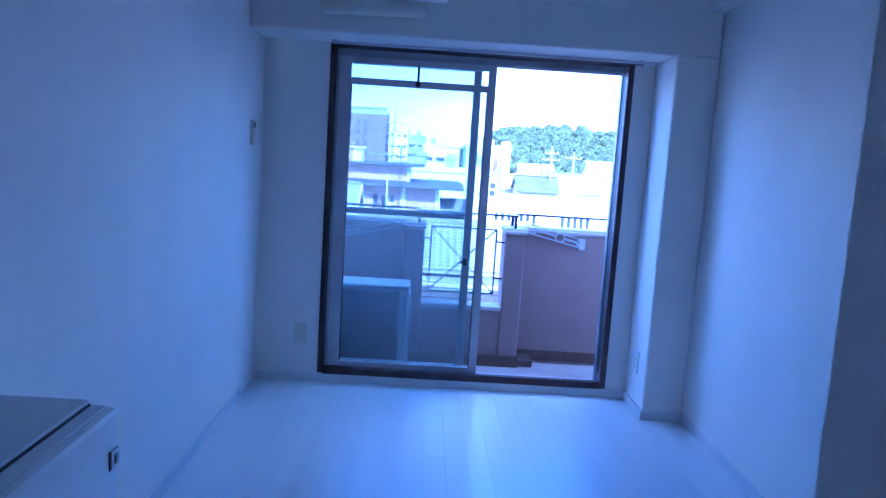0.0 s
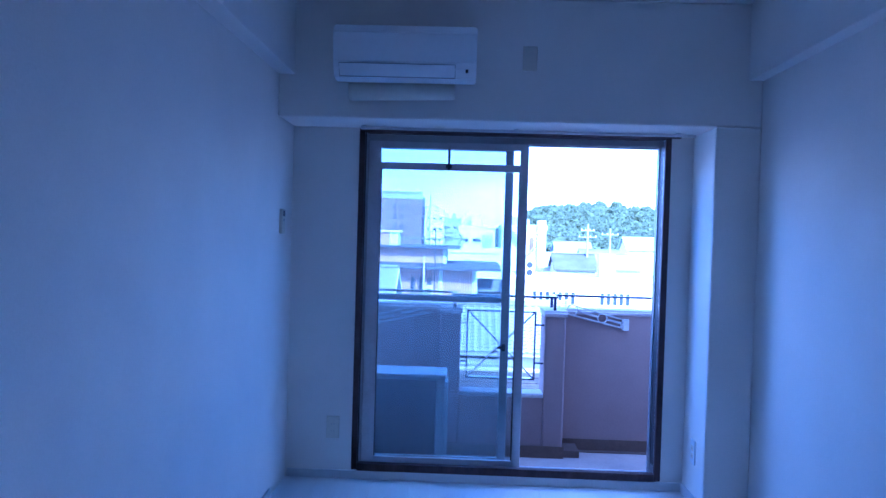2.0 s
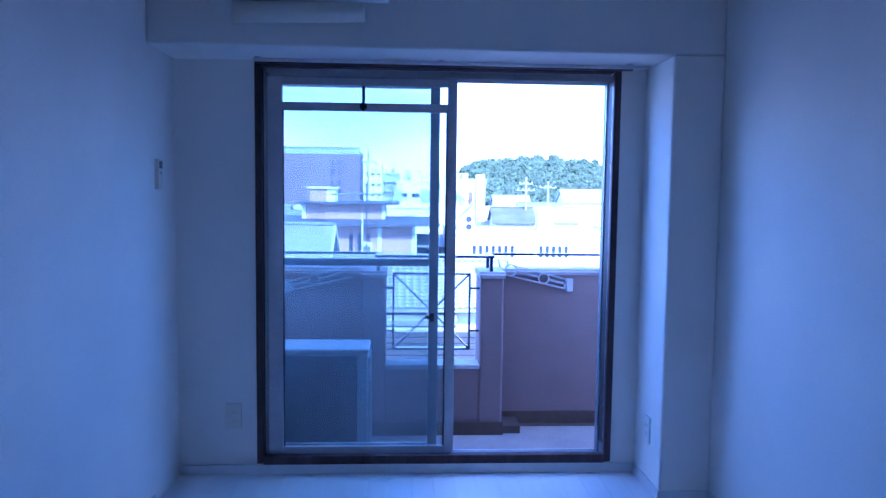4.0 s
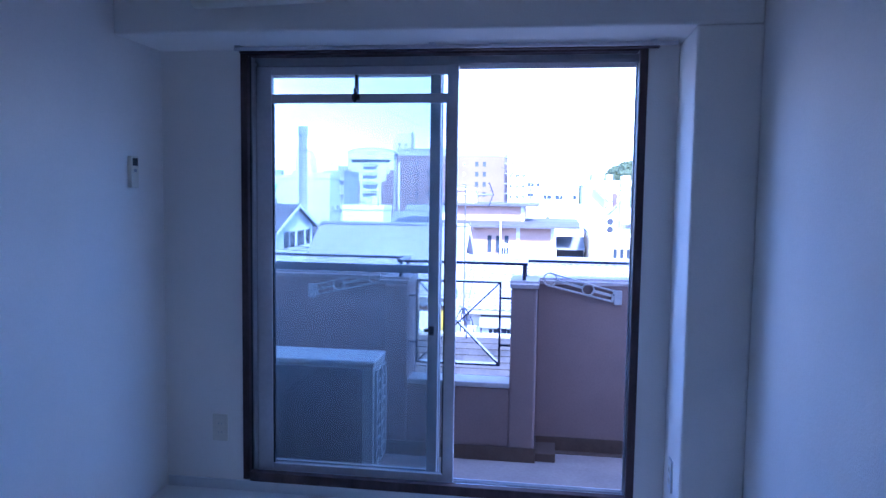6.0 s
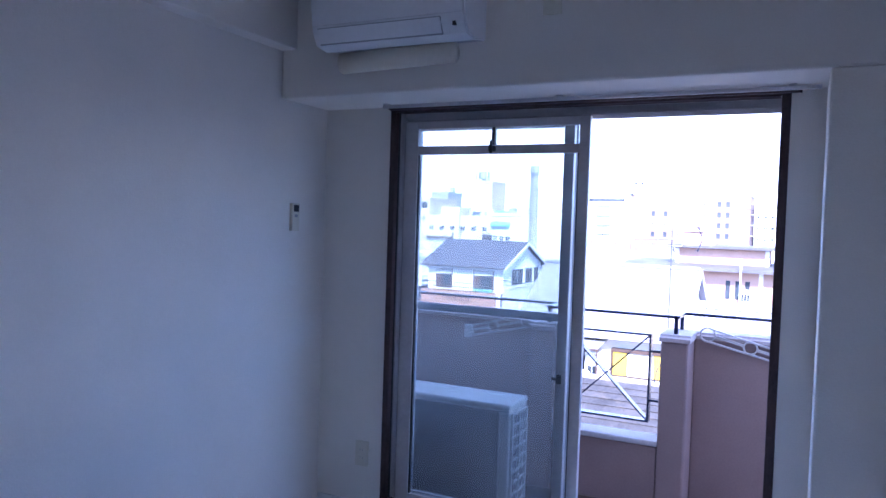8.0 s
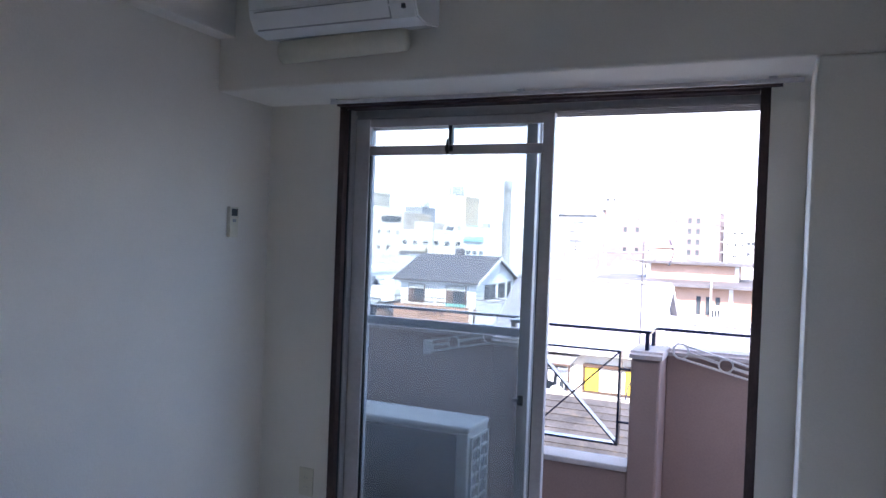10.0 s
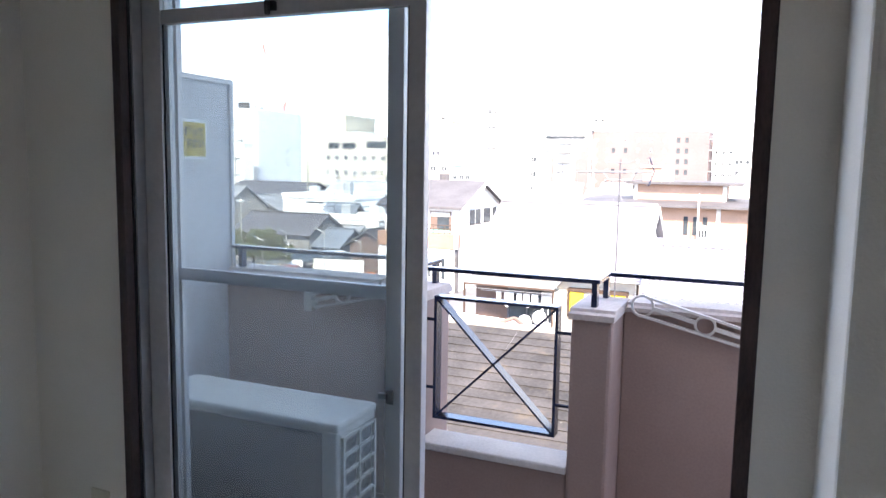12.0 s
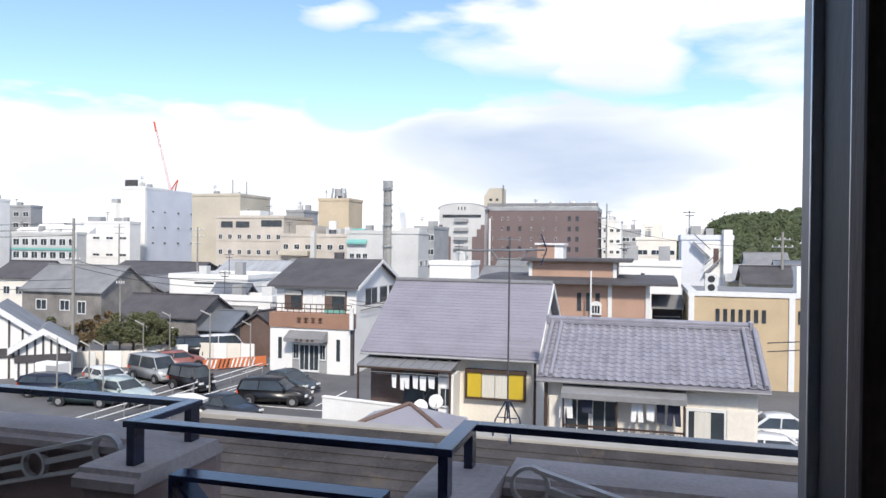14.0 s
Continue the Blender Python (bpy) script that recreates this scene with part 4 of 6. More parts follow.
def house_two():
    h = thing("house", "two-storey cream house under a grey kawara tile roof", "house", (1.1, 34.3, -10.18))
    w, d, ze, zr = 4.0, 3.5, 6.70, 8.35
    gable_wall(h, w - 0.35, d - 0.55, ze + 0.2, zr - 0.2, CREAMW)
    roof = gable_roof(h, w, d, ze - 0.02, zr - 0.02, KAWARA)
    part("ridge_course", boxes((-w - 0.02, w - 0.25, -0.18, 0.18, zr - 0.02, zr + 0.12), bevel=0.02), KAWARA, h)
    part("ridge_top", rods(((-w - 0.02, 0, zr + 0.17), (w - 0.25, 0, zr + 0.17)), r=0.12, seg=10), KAWARA, h)
    for x in (-w - 0.02, w - 0.25):
        part("ridge_end", boxes((x - 0.08, x + 0.08, -0.2, 0.2, zr - 0.08, zr + 0.32), bevel=0.03), KAWARA, h)
    for x in (-w + 0.16, -w + 0.52, w - 0.55, w - 0.16):
        part("verge_roll", rods(((x, -d - 0.02, ze + 0.10), (x, -0.1, zr + 0.07)), r=0.075, seg=8), KAWARA, h)
    part("gutter", rods(((-w, -d - 0.06, ze - 0.14), (w, -d - 0.06, ze - 0.14)), r=0.045, seg=8), GREYROOF, h)
    part("downpipe", rods(((-w + 0.3, -d + 0.45, ze - 0.14), (-w + 0.3, -d + 0.45, 0)), r=0.07, seg=8), BROWNTRIM, h)
    fy = -d + 0.55
    part("awning", prism([(fy - 1.0, 6.05), (fy - 1.0, 6.25), (fy - 0.9, 6.30), (fy, 6.52), (fy, 6.46), (fy - 0.9, 6.16)], -3.05, 1.25, "x"), GREYROOF, h, "long grey metal awning")
    part("balcony", boxes((-3.0, 1.2, fy - 0.8, fy, 4.05, 4.18)), CONCRETE, h)
    part("railing_top", boxes((-3.0, 1.2, fy - 0.8, fy - 0.74, 5.02, 5.08)), BROWNTRIM, h)
    bar = share("baluster", boxes((-0.013, 0.013, -0.013, 0.013, 4.18, 5.02)), BROWNTRIM)
    for i in range(20):
        piece("baluster", bar, h, (-0.95 + i * 0.112, fy - 0.77, 0))
    for x in (-2.98, -1.1, 1.18):
        part("post", boxes((x - 0.035, x + 0.035, fy - 0.8, fy - 0.73, 4.1, 6.15)), BROWNTRIM, h)
    win(h, -2.55, fy - 0.03, 5.05, 0.95, 1.9)
    win(h, -1.55, fy - 0.03, 5.05, 0.95, 1.9)
    win(h, 1.95, fy - 0.05, 5.15, 1.35, 1.35)
    part("curtain", boxes((1.55, 2.1, fy - 0.105, fy - 0.085, 4.55, 5.7)), CURTAIN, h)
    part("shutter_case", boxes((2.62, 3.55, fy - 0.14, fy, 4.4, 5.85), bevel=0.02), CREAMW, h)
    part("shutter_case", boxes((-3.58, -3.05, fy - 0.14, fy, 4.4, 5.95), bevel=0.02), CREAMW, h)
    return roof, (w, d, ze, zr)


H2_ROOF, H2_SPAN = house_two()


def low_block():
    b = thing("boundary_wall", "white rendered boundary wall with a plain coping", "wall", (-10.05, 32.4, -9.3), -10)
    part("wall", boxes((-2.3, 2.3, -0.09, 0.09, 0, 4.02)), WHITEW, b)
    part("coping", boxes((-2.33, 2.33, -0.12, 0.12, 4.02, 4.10), bevel=0.015), WHITEW, b)
    a = thing("low_annex", "low white flat-roofed annex beside the house", "building", (-6.05, 32.2, -9.3))
    part("wall", boxes((-0.85, 0.9, -1.3, 1.5, 0, 3.1)), WHITEW, a)
    part("roof", boxes((-0.9, 0.95, -1.35, 1.55, 3.1, 3.25), bevel=0.02), CONCRETE, a)
    hip = thing("hip_roof_shed", "small shed under a hipped grey tile roof", "shed", (-7.3, 29.3, -9.4))
    part("wall", boxes((-1.6, 1.6, -1.2, 1.2, 0, 4.22)), CREAMW, hip)
    bm = bmesh.new()
    base = [bm.verts.new(p) for p in ((-1.9, -1.4, 4.2), (1.9, -1.4, 4.2), (1.9, 1.4, 4.2), (-1.9, 1.4, 4.2))]
    top = [bm.verts.new(p) for p in ((-0.06, 0, 4.86), (0.06, 0, 4.86))]
    for f in ((base[0], base[1], top[1], top[0]), (base[1], base[2], top[1]), (base[2], base[3], top[0], top[1]), (base[3], base[0], top[0]), base[::-1]):
        bm.faces.new(f)
    part("roof", bm, KAWARA, hip)
    part("hip_ridge", rods(((-1.9, -1.4, 4.22), (-0.06, 0, 4.9)), ((1.9, -1.4, 4.22), (0.06, 0, 4.9)), ((-0.06, 0, 4.9), (0.06, 0, 4.9)), r=0.08, seg=8), BROWNW, hip)
    for x, z in ((-7.25, -4.85), (-6.65, -4.62)):
        dish = thing("satellite_dish", "small white satellite dish on a bracket", "satellite dish", (x, 30.5, z), 20, group="dishes")
        bm = bmesh.new()
        bmesh.ops.create_uvsphere(bm, u_segments=16, v_segments=8, radius=0.28, matrix=pose(0, 0, 0, 75, 0, 0) @ Matrix.Diagonal((1, 1, 0.28, 1)))
        part("dish", bm, WHITEW, dish, "", True)
        part("arm", rods(((0, 0.05, 0), (0, 0.1, -0.75)), ((0, -0.05, -0.15), (0, -0.35, 0.02)), r=0.02, seg=6), STEEL, dish)
    ac = thing("outdoor_unit", "white outdoor air-conditioner unit on the annex roof", "outdoor unit", (-6.05, 31.3, -6.05))
    part("body", boxes((-0.4, 0.4, -0.15, 0.15, 0.05, 0.75), bevel=0.02), UNITPAINT, ac)
    part("fan_grille", rods(((0.1, -0.16, 0.4), (0.1, -0.15, 0.4)), r=0.24, seg=18), GREYPL, ac)
    part("foot", boxes((-0.35, -0.25, -0.17, 0.17, 0, 0.05), (0.25, 0.35, -0.17, 0.17, 0, 0.05)), DARKPL, ac)


low_block()


def bath_house():
    h = thing("bath_house", "white two-storey public bath with a brown sign band", "bath house", (-24.8, 57.3, GZ))
    w = 3.5
    part("front_block", boxes((-w, w, 0, 1.0, 0, 3.55)), WHITEW, h)
    part("sign_band", boxes((-w - 0.05, w + 0.05, -0.12, 0.95, 3.55, 4.75), bevel=0.02), SIGNBROWN, h, "brown sign band with dark characters")
    for i in range(4):
        x = -1.1 + i * 0.62
        wr = boxes((x, x + 0.38, -0.16, -0.11, 4.0, 4.07), (x + 0.03, x + 0.35, -0.16, -0.11, 4.18, 4.25), (x + 0.15, x + 0.22, -0.16, -0.11, 3.95, 4.4), (x, x + 0.38, -0.16, -0.11, 4.32, 4.38))
        part("sign_character", wr, BROWNTRIM, h)
    part("upper_wall", boxes((-w, w, 1.0, 10.5, 4.7, 7.0)), WHITEW, h)
    part("rear_wall", boxes((-w, w, 1.0, 10.5, 0, 4.7)), WHITEW, h)
    part("gable", prism([(1.0, 7.0), (10.5, 7.0), (5.75, 8.75)], w - 0.25, w, "x"), WHITEW, h)
    part("roof", prism([(0.3, 6.75), (0.3, 6.92), (5.75, 9.0), (11.2, 6.92), (11.2, 6.75), (5.75, 8.78)], -w - 0.5, w + 0.45, "x"), DARKROOF, h, "dark slate gable roof")
    part("barge_board", prism([(0.3, 6.62), (0.3, 6.9), (5.75, 8.98), (11.2, 6.9), (11.2, 6.62), (5.75, 8.70)], w + 0.45, w + 0.52, "x"), FRAMEW, h)
    part("vent", rods(((-0.3, 6.3, 8.9), (-0.3, 6.3, 9.5)), r=0.45, seg=10), DARKW, h)
    for x, ww in ((-1.95, 1.6), (1.75, 1.9)):
        part("window_recess", boxes((x - ww / 2, x + ww / 2, 0.94, 1.02, 4.9, 6.5)), BROWNW, h)
        win(h, x + 0.25, 0.92, 5.7, ww * 0.55, 1.2, plain=True)
        part("blind", boxes((x - ww * 0.45, x + ww * 0.45, 0.86, 0.90, 6.1, 6.45)), CURTAIN, h)
    part("shutter", boxes((-0.9, -0.25, 0.92, 1.0, 5.0, 6.6), (0.1, 0.6, 0.92, 1.0, 5.0, 6.6)), FRAMEW, h)
    part("eave_band", boxes((-w - 0.1, w + 0.1, 0.8, 1.0, 6.55, 6.85)), FRAMEW, h)
    rail = rods(((-w, 0.05, 5.45), (w, 0.05, 5.45)), ((-w, 0.05, 5.1), (w, 0.05, 5.1)), r=0.035, seg=6)
    for i in range(15):
        x = -w + i * 2 * w / 14
        rods(((x, 0.05, 4.75), (x, 0.05, 5.45)), r=0.03, seg=5, bm=rail)
    part("roof_railing", rail, BROWNTRIM, h)
    part("planter", boxes((1.0, 2.6, 0.4, 0.9, 4.75, 5.05), bevel=0.03), GREENP, h)
    part("side_sign", boxes((w + 0.06, w + 0.36, -0.5, -0.3, 3.6, 5.3), bevel=0.02), FRAMEW, h)
    part("awning", prism([(-1.1, 2.55), (-1.1, 2.85), (-0.12, 3.35), (-0.12, 2.55)], -1.75, 1.6, "x"), GREYROOF, h, "grey entrance awning")
    for i in range(4):
        x = -0.75 + i * 0.4 + (0.15 if i > 1 else 0)
        part("awning_character", boxes((x, x + 0.24, -1.115, -1.095, 2.62, 2.80)), BROWNTRIM, h)
    part("entrance", boxes((-1.5, 1.5, -0.04, 0.02, 0.05, 2.5)), GREYW, h)
    win(h, -0.42, -0.06, 1.25, 0.85, 2.3)
    win(h, 0.42, -0.06, 1.25, 0.85, 2.3)
    win(h, -1.15, -0.06, 1.7, 0.5, 1.3)
    win(h, 1.15, -0.06, 1.7, 0.5, 1.3)
    for x in (-2.6, 2.45):
        win(h, x, -0.02, 1.9, 0.3, 1.7, plain=True)
    part("corner_pipe", boxes((w, w + 0.25, -0.1, 0.15, 0, 4.75)), DARKW, h)
    for yy, ww in ((3.6, 1.2), (5.0, 1.2), (7.2, 1.7), (9.2, 1.0)):
        win(h, w + 0.01, yy, 5.95, ww, 1.25, 90, plain=True)
        part("window_head", boxes((w, w + 0.06, yy - ww / 2 - 0.06, yy + ww / 2 + 0.06, 6.58, 6.66)), GREYW, h)
    part("side_rail", rods(((w + 0.3, 1.2, 5.35), (w + 0.3, 9.8, 5.35)), ((w + 0.3, 1.2, 5.0), (w + 0.3, 9.8, 5.0)), r=0.03, seg=5), BROWNTRIM, h)
    part("rear_roof", prism([(11, 5.6), (14, 6.9), (17, 5.6)], -w + 3, w + 2.0, "x"), DARKROOF, h)
    part("rear_block", boxes((-w + 3.4, w + 1.6, 11.2, 16.8, 0, 5.7)), GREYW, h)
    c = thing("chimney", "tall grey steel-banded bath chimney", "chimney", (-22.9, 69.8, GZ))
    part("shaft", rods(((0, 0, 0), (0, 0, 16.2)), r=0.48, r2=0.36, seg=14), CONCRETE, c)
    part("cap", rods(((0, 0, 15.6), (0, 0, 16.3)), r=0.46, seg=14), GREYW, c)
    lad = bmesh.new()
    for z in range(8, 33):
        rods(((-0.2, -0.62, z * 0.5), (0.2, -0.62, z * 0.5)), r=0.02, seg=4, bm=lad)
    rods(((-0.2, -0.62, 3), (-0.2, -0.62, 16.2)), ((0.2, -0.62, 3), (0.2, -0.62, 16.2)), r=0.025, seg=4, bm=lad)
    for z in (4, 6, 8, 10, 12, 14, 15.4):
        rods(((0, 0, z), (0, 0, z + 0.12)), r=0.52, seg=14, bm=lad)
    part("ladder", lad, STEEL, c)


bath_house()


# ---- blocks of the town ----
def block(name, label, az0, az1, dy, el, depth, wall, grid=None, side=None, trim=None, top=0.6, base=None):
    """A flat-roofed building between two bearings. grid: columns, rows, window width, height, first sill below the top, storey."""
    x0, y = bearing(az0, dy)
    x1, _ = bearing(az1, dy)
    ht = height(el, (az0 + az1) / 2, dy) - GZ
    w = (x1 - x0) / 2
    b = thing(name, label, "building", ((x0 + x1) / 2, y, GZ))
    part("wall", boxes((-w, w, 0, depth, 0, ht - top)), wall, b)
    part("roof_edge", boxes((-w - 0.12, w + 0.12, -0.12, 0.3, ht - top, ht), (-w - 0.12, w + 0.12, depth - 0.3, depth + 0.12, ht - top, ht), (-w - 0.12, -w + 0.3, 0.3, depth - 0.3, ht - top, ht), (w - 0.3, w + 0.12, 0.3, depth - 0.3, ht - top, ht)), trim or wall, b)
    part("roof", boxes((-w + 0.3, w - 0.3, 0.3, depth - 0.3, ht - top, ht - top + 0.1)), GREYROOF, b)
    if grid:
        c, r, ww, wh, first, storey = grid
        for i in range(c):
            for j in range(r):
                win(b, -w + (i + 0.5) * 2 * w / c, -0.02, ht - first - j * storey, ww, wh)
        for j in range(r):
            z = ht - first - j * storey - wh / 2 - 0.25
            part("floor_band", boxes((-w, w, -0.10, 0.0, z - 0.12, z)), trim or wall, b)
    pick = random.Random(int(abs(az0) * 100))
    zr = ht - top + 0.1
    for _ in range(2):
        x, y, h = pick.uniform(-0.7, 0.7) * w, pick.uniform(0.35, 0.6) * depth, pick.uniform(0.7, 1.5)
        part("rooftop_unit", boxes((x - 0.6, x + 0.6, y - 0.5, y + 0.5, zr, zr + top + h), bevel=0.04), pick.choice((UNITPAINT, GREYW)), b)
    x, h = pick.uniform(-0.8, 0.8) * w, pick.uniform(2.2, 3.6)
    part("roof_antenna", rods(((x, 0.6, zr), (x, 0.6, zr + h)), ((x - 0.7, 0.6, zr + h - 0.2), (x + 0.7, 0.6, zr + h - 0.2)), ((x - 0.5, 0.6, zr + h - 0.6), (x + 0.5, 0.6, zr + h - 0.6)), r=0.05, seg=5), DARKSTEEL, b)
    if side:
        c, r, ww, wh, first, storey = side
        face = w if az0 + az1 < 0 else -w
        for i in range(c):
            for j in range(r):
                win(b, face + (0.02 if face > 0 else -0.02), (i + 0.5) * depth / c, ht - first - j * storey, ww, wh, 90 if face > 0 else -90)
    return b, w, ht


b, w, ht = block("hotel", "long red-brown tiled hotel with small square windows", -12.15, -3.75, 200, 2.99, 16, BRICKW, None, None, GREYW, 1.0)
for j in range(6):
    for i, x in enumerate((-13.2, -10.4, -8.8, -5.7, -2.6, 0.6, 3.8, 7.2, 9.2)):
        big = i > 6 or (i in (2, 3) and j % 2)
        win(b, x * w / 14.7 * 1.02, -0.02, ht - 3.2 - j * 2.75, 0.85 if big else 0.5, 1.3 if big else 0.9, plain=big)
part("roof_railing", boxes(*[(-w + i * 2 * w / 9 - 0.1, -w + i * 2 * w / 9 + 0.1, 0, 0.2, ht, ht + 1.1) for i in range(10)], (-w, w, 0.05, 0.12, ht + 0.1, ht + 1.0)), GREYROOF, b)
for j in range(6):
    part("escape_landing", boxes((w, w + 2.2, 2, 6, ht - 3.0 - j * 2.75, ht - 2.75 - j * 2.75), (w + 2.1, w + 2.2, 2, 6, ht - 2.75 - j * 2.75, ht - 1.8 - j * 2.75)), STEEL, b)
part("escape_post", boxes((w + 2.0, w + 2.2, 2, 2.2, 0, ht + 1), (w + 2.0, w + 2.2, 5.8, 6, 0, ht + 1)), STEEL, b)
part("penthouse", prism([(-w - 2.2, ht), (-w + 3.0, ht), (-w + 3.0, ht + 5.6), (-w - 0.6, ht + 5.6), (-w - 2.2, ht + 3.2)], 5, 11, "y"), BEIGEW, b)
for x in (-w - 0.2, -w + 1.6):
    win(b, x, 4.98, ht + 2.3, 0.8, 0.7, plain=True)
part("roof_mast", rods(((-w + 3.2, 6, ht), (-w + 3.2, 6, ht + 6.5)), r=0.25, seg=6), GREYROOF, b)
for i in range(3):
    part("water_tank", rods(((2 + i * 5.5, 8, ht - 0.6), (2 + i * 5.5, 8, ht + 1.9)), r=0.9, seg=10), FRAMEW, b)

x0, y0 = bearing(-15.9, 196)
b = thing("arched_building", "pale grey and red building under a shallow arched roof", "building", (x0 + 6.4, y0, GZ + 3.6))
arch = [(-6.4, -3.6), (6.4, -3.6), (6.4, 16.5)] + [(6.4 * math.cos(a * math.pi / 10), 16.5 + 1.5 * math.sin(a * math.pi / 10)) for a in range(1, 10)] + [(-6.4, 16.5)]
part("wall", prism(arch, 0, 14, "y"), PALEGREY, b)
part("roof", prism([(6.9, 16.4)] + [(6.9 * math.cos(a * math.pi / 10), 16.7 + 1.6 * math.sin(a * math.pi / 10)) for a in range(0, 11)] + [(-6.9, 16.4)], 0.4, 14.5, "y"), STEEL, b)
for k in (-0.9, 0.0, 0.9):
    part("roof_slot", boxes((k - 0.14, k + 0.14, -0.08, 0.05, 16.3, 17.2)), PANE, b)
for s in (-1, 1):
    part("tile_panel", boxes((s * 3.0, s * 6.42, -0.15, 0.05, -3.6, 9.0), (s * 4.3, s * 6.42, -0.15, 0.05, 9.0, 11.0), (s * 5.4, s * 6.42, -0.15, 0.05, 11.0, 12.2)), BRICKW, b)
part("band_window", boxes((-5.4, 5.4, -0.1, 0.05, 14.2, 15.0)), PANE, b)
for j in range(5):
    part("balcony", boxes((-1.9, 1.9, -0.9, 0, 3 + j * 2.5, 3.9 + j * 2.5)), GREYW, b)
part("sign_mast", rods(((8.0, -0.5, -3.6), (8.0, -0.5, 14)), r=0.28, seg=6), FRAMEW, b)

b, w, ht = block("white_block", "tall white tower with a dark roof sign", -39.2, -37.6, 166, 3.87, 9, WHITEW)
part("roof_sign", boxes((-w * 0.9, w * 0.1, 1, 1.4, ht + 0.3, ht + 1.9)), DARKW, b)
for x in (-w * 0.8, -w * 0.35, 0):
    part("sign_post", boxes((x - 0.1, x + 0.1, 1.1, 1.3, ht - 0.5, ht + 0.3)), STEEL, b)
# the white tower's shaded right side is coloured in with pale blue
part("rear_wing", boxes((-w, w, 9.2, 21, 0, ht - 0.2), (-w, w, 21, 24.5, 0, ht - 3.2), bevel=0.02), BLUEW, b, "rear wing with its shade coloured pale blue-grey")
part("side_face", boxes((w, w + 0.1, 0.5, 9.1, 0, ht - 0.7)), BLUEW, b)
for yy in (3, 8, 14, 20):
    for k in range(3):
        win(b, w + 0.13, yy, ht - 6.5 - k * 4.2, 0.9, 0.55, 90)
part("low_wing", boxes((-w * 1.9, -w, -2, 8, 0, ht - 4.4)), WHITEW, b)
part("wing_plant", boxes((-w * 1.8, -w * 1.3, 0, 2, ht - 4.4, ht - 3.2)), GREYW, b)
b, w, ht = block("white_block", "long low white office block", -42.0, -38.6, 156, 1.35, 4, WHITEW, (4, 2, 2.2, 0.6, 4.2, 4.2))
part("roof_plant", boxes((-w * 0.7, -w * 0.2, 1, 3, ht - 0.2, ht + 1.2)), GREYW, b)
part("roof_plant", boxes((w * 0.3, w * 0.6, 1, 3, ht - 0.2, ht + 0.9)), GREYW, b)
b, w, ht = block("pale_block", "pale school-like block with green bands", -45.90, -42.00, 140, 0.55, 3, PALEGREY, (7, 3, 1.9, 1.7, 2.4, 3.0))
part("green_band", boxes((-w, w, -0.3, 0, ht - 4.3, ht - 3.8)), GREENP, b)
for k, (xa, xb, up) in enumerate(((-1.0, 0.05, 1.1), (-0.55, 0.6, 1.9), (0.2, 1.05, 1.3))):
    part("sloping_roof", prism([(0.4 + k * 1.4, ht - 0.3), (0.4 + k * 1.4, ht - 0.1), (2.6 + k * 1.4, ht + up), (2.8 + k * 1.4, ht - 0.3)], w * xa, w * xb, "x"), WHITEW, b)
block("white_block", "white block at the town's far edge", -48.40, -46.60, 150, 2.65, 3, WHITEW, (3, 4, 1.2, 1.2, 2.5, 3))
block("grey_block", "grey balconied block far off", -46.50, -44.80, 165, 2.3, 4, GREYW, (3, 4, 2.0, 1.4, 2.5, 3))
b, w, ht = block("beige_block", "tall plain beige block", -34.40, -31.00, 152, 3.58, 14, BEIGEW, None, (2, 4, 0.8, 1.2, 4, 3.5))
part("roof_mast", rods(((w * 0.4, 3, ht), (w * 0.4, 3, ht + 3.5)), ((w * 0.98, 3, ht - 1), (w * 0.98, 3, ht + 3.0)), r=0.14, seg=6), STEEL, b)
b, w, ht = block("beige_block", "beige office block with rows of windows", -32.70, -27.80, 142, 2.01, 14, STONEW, (7, 4, 1.0, 1.1, 4.6, 3.3))
for x0, x1, z0, z1 in ((-0.85, -0.5, 2.6, 1.3), (-0.4, 0, 2.6, 1.3), (0.35, 0.95, 2.4, 1.0)):
    part("loggia", boxes((w * x0, w * x1, -0.06, 0.1, ht - z0, ht - z1)), PANE, b)
part("roof_box", boxes((-w * 0.5, w * 0.1, 3, 9, ht - 0.5, ht + 1.2)), WHITEW, b)
b, w, ht = block("flats", "beige block of flats with balconies", -28.00, -23.00, 132, 0.71, 14, STONEW, (6, 3, 1.2, 1.1, 2.6, 3.0))
for j in range(3):
    part("balcony", boxes((-w, -w * 0.1, -1.2, 0, ht - 4.3 - j * 3, ht - 3.4 - j * 3)), BEIGEW, b)
part("roof_box", boxes((-w * 0.75, -w * 0.15, 3, 9, ht - 0.5, ht + 1.7)), STONEW, b)
part("roof_box", boxes((w * 0.05, w * 0.5, 5, 9, ht - 0.5, ht + 1.1)), PALEGREY, b)
part("roof_tank", rods(((w * 0.32, 4, ht + 0.9), (w * 0.32, 4, ht + 2.6)), r=0.85, seg=14), WHITEW, b)
for k in (-0.55, 0.55):
    part("tank_leg", rods(((w * 0.32 + k, 4, ht - 0.5), (w * 0.32 + k, 4, ht + 0.9)), r=0.12, seg=6), DARKSTEEL, b)
part("stair_shaft", boxes((-w * 0.02, w * 0.10, -1.1, 0.0, 0, ht + 0.6)), PALEGREY, b)
b, w, ht = block("ochre_tower", "ochre tower with a roof tank frame", -25.20, -22.90, 150, 3.46, 8, YELLOWW)
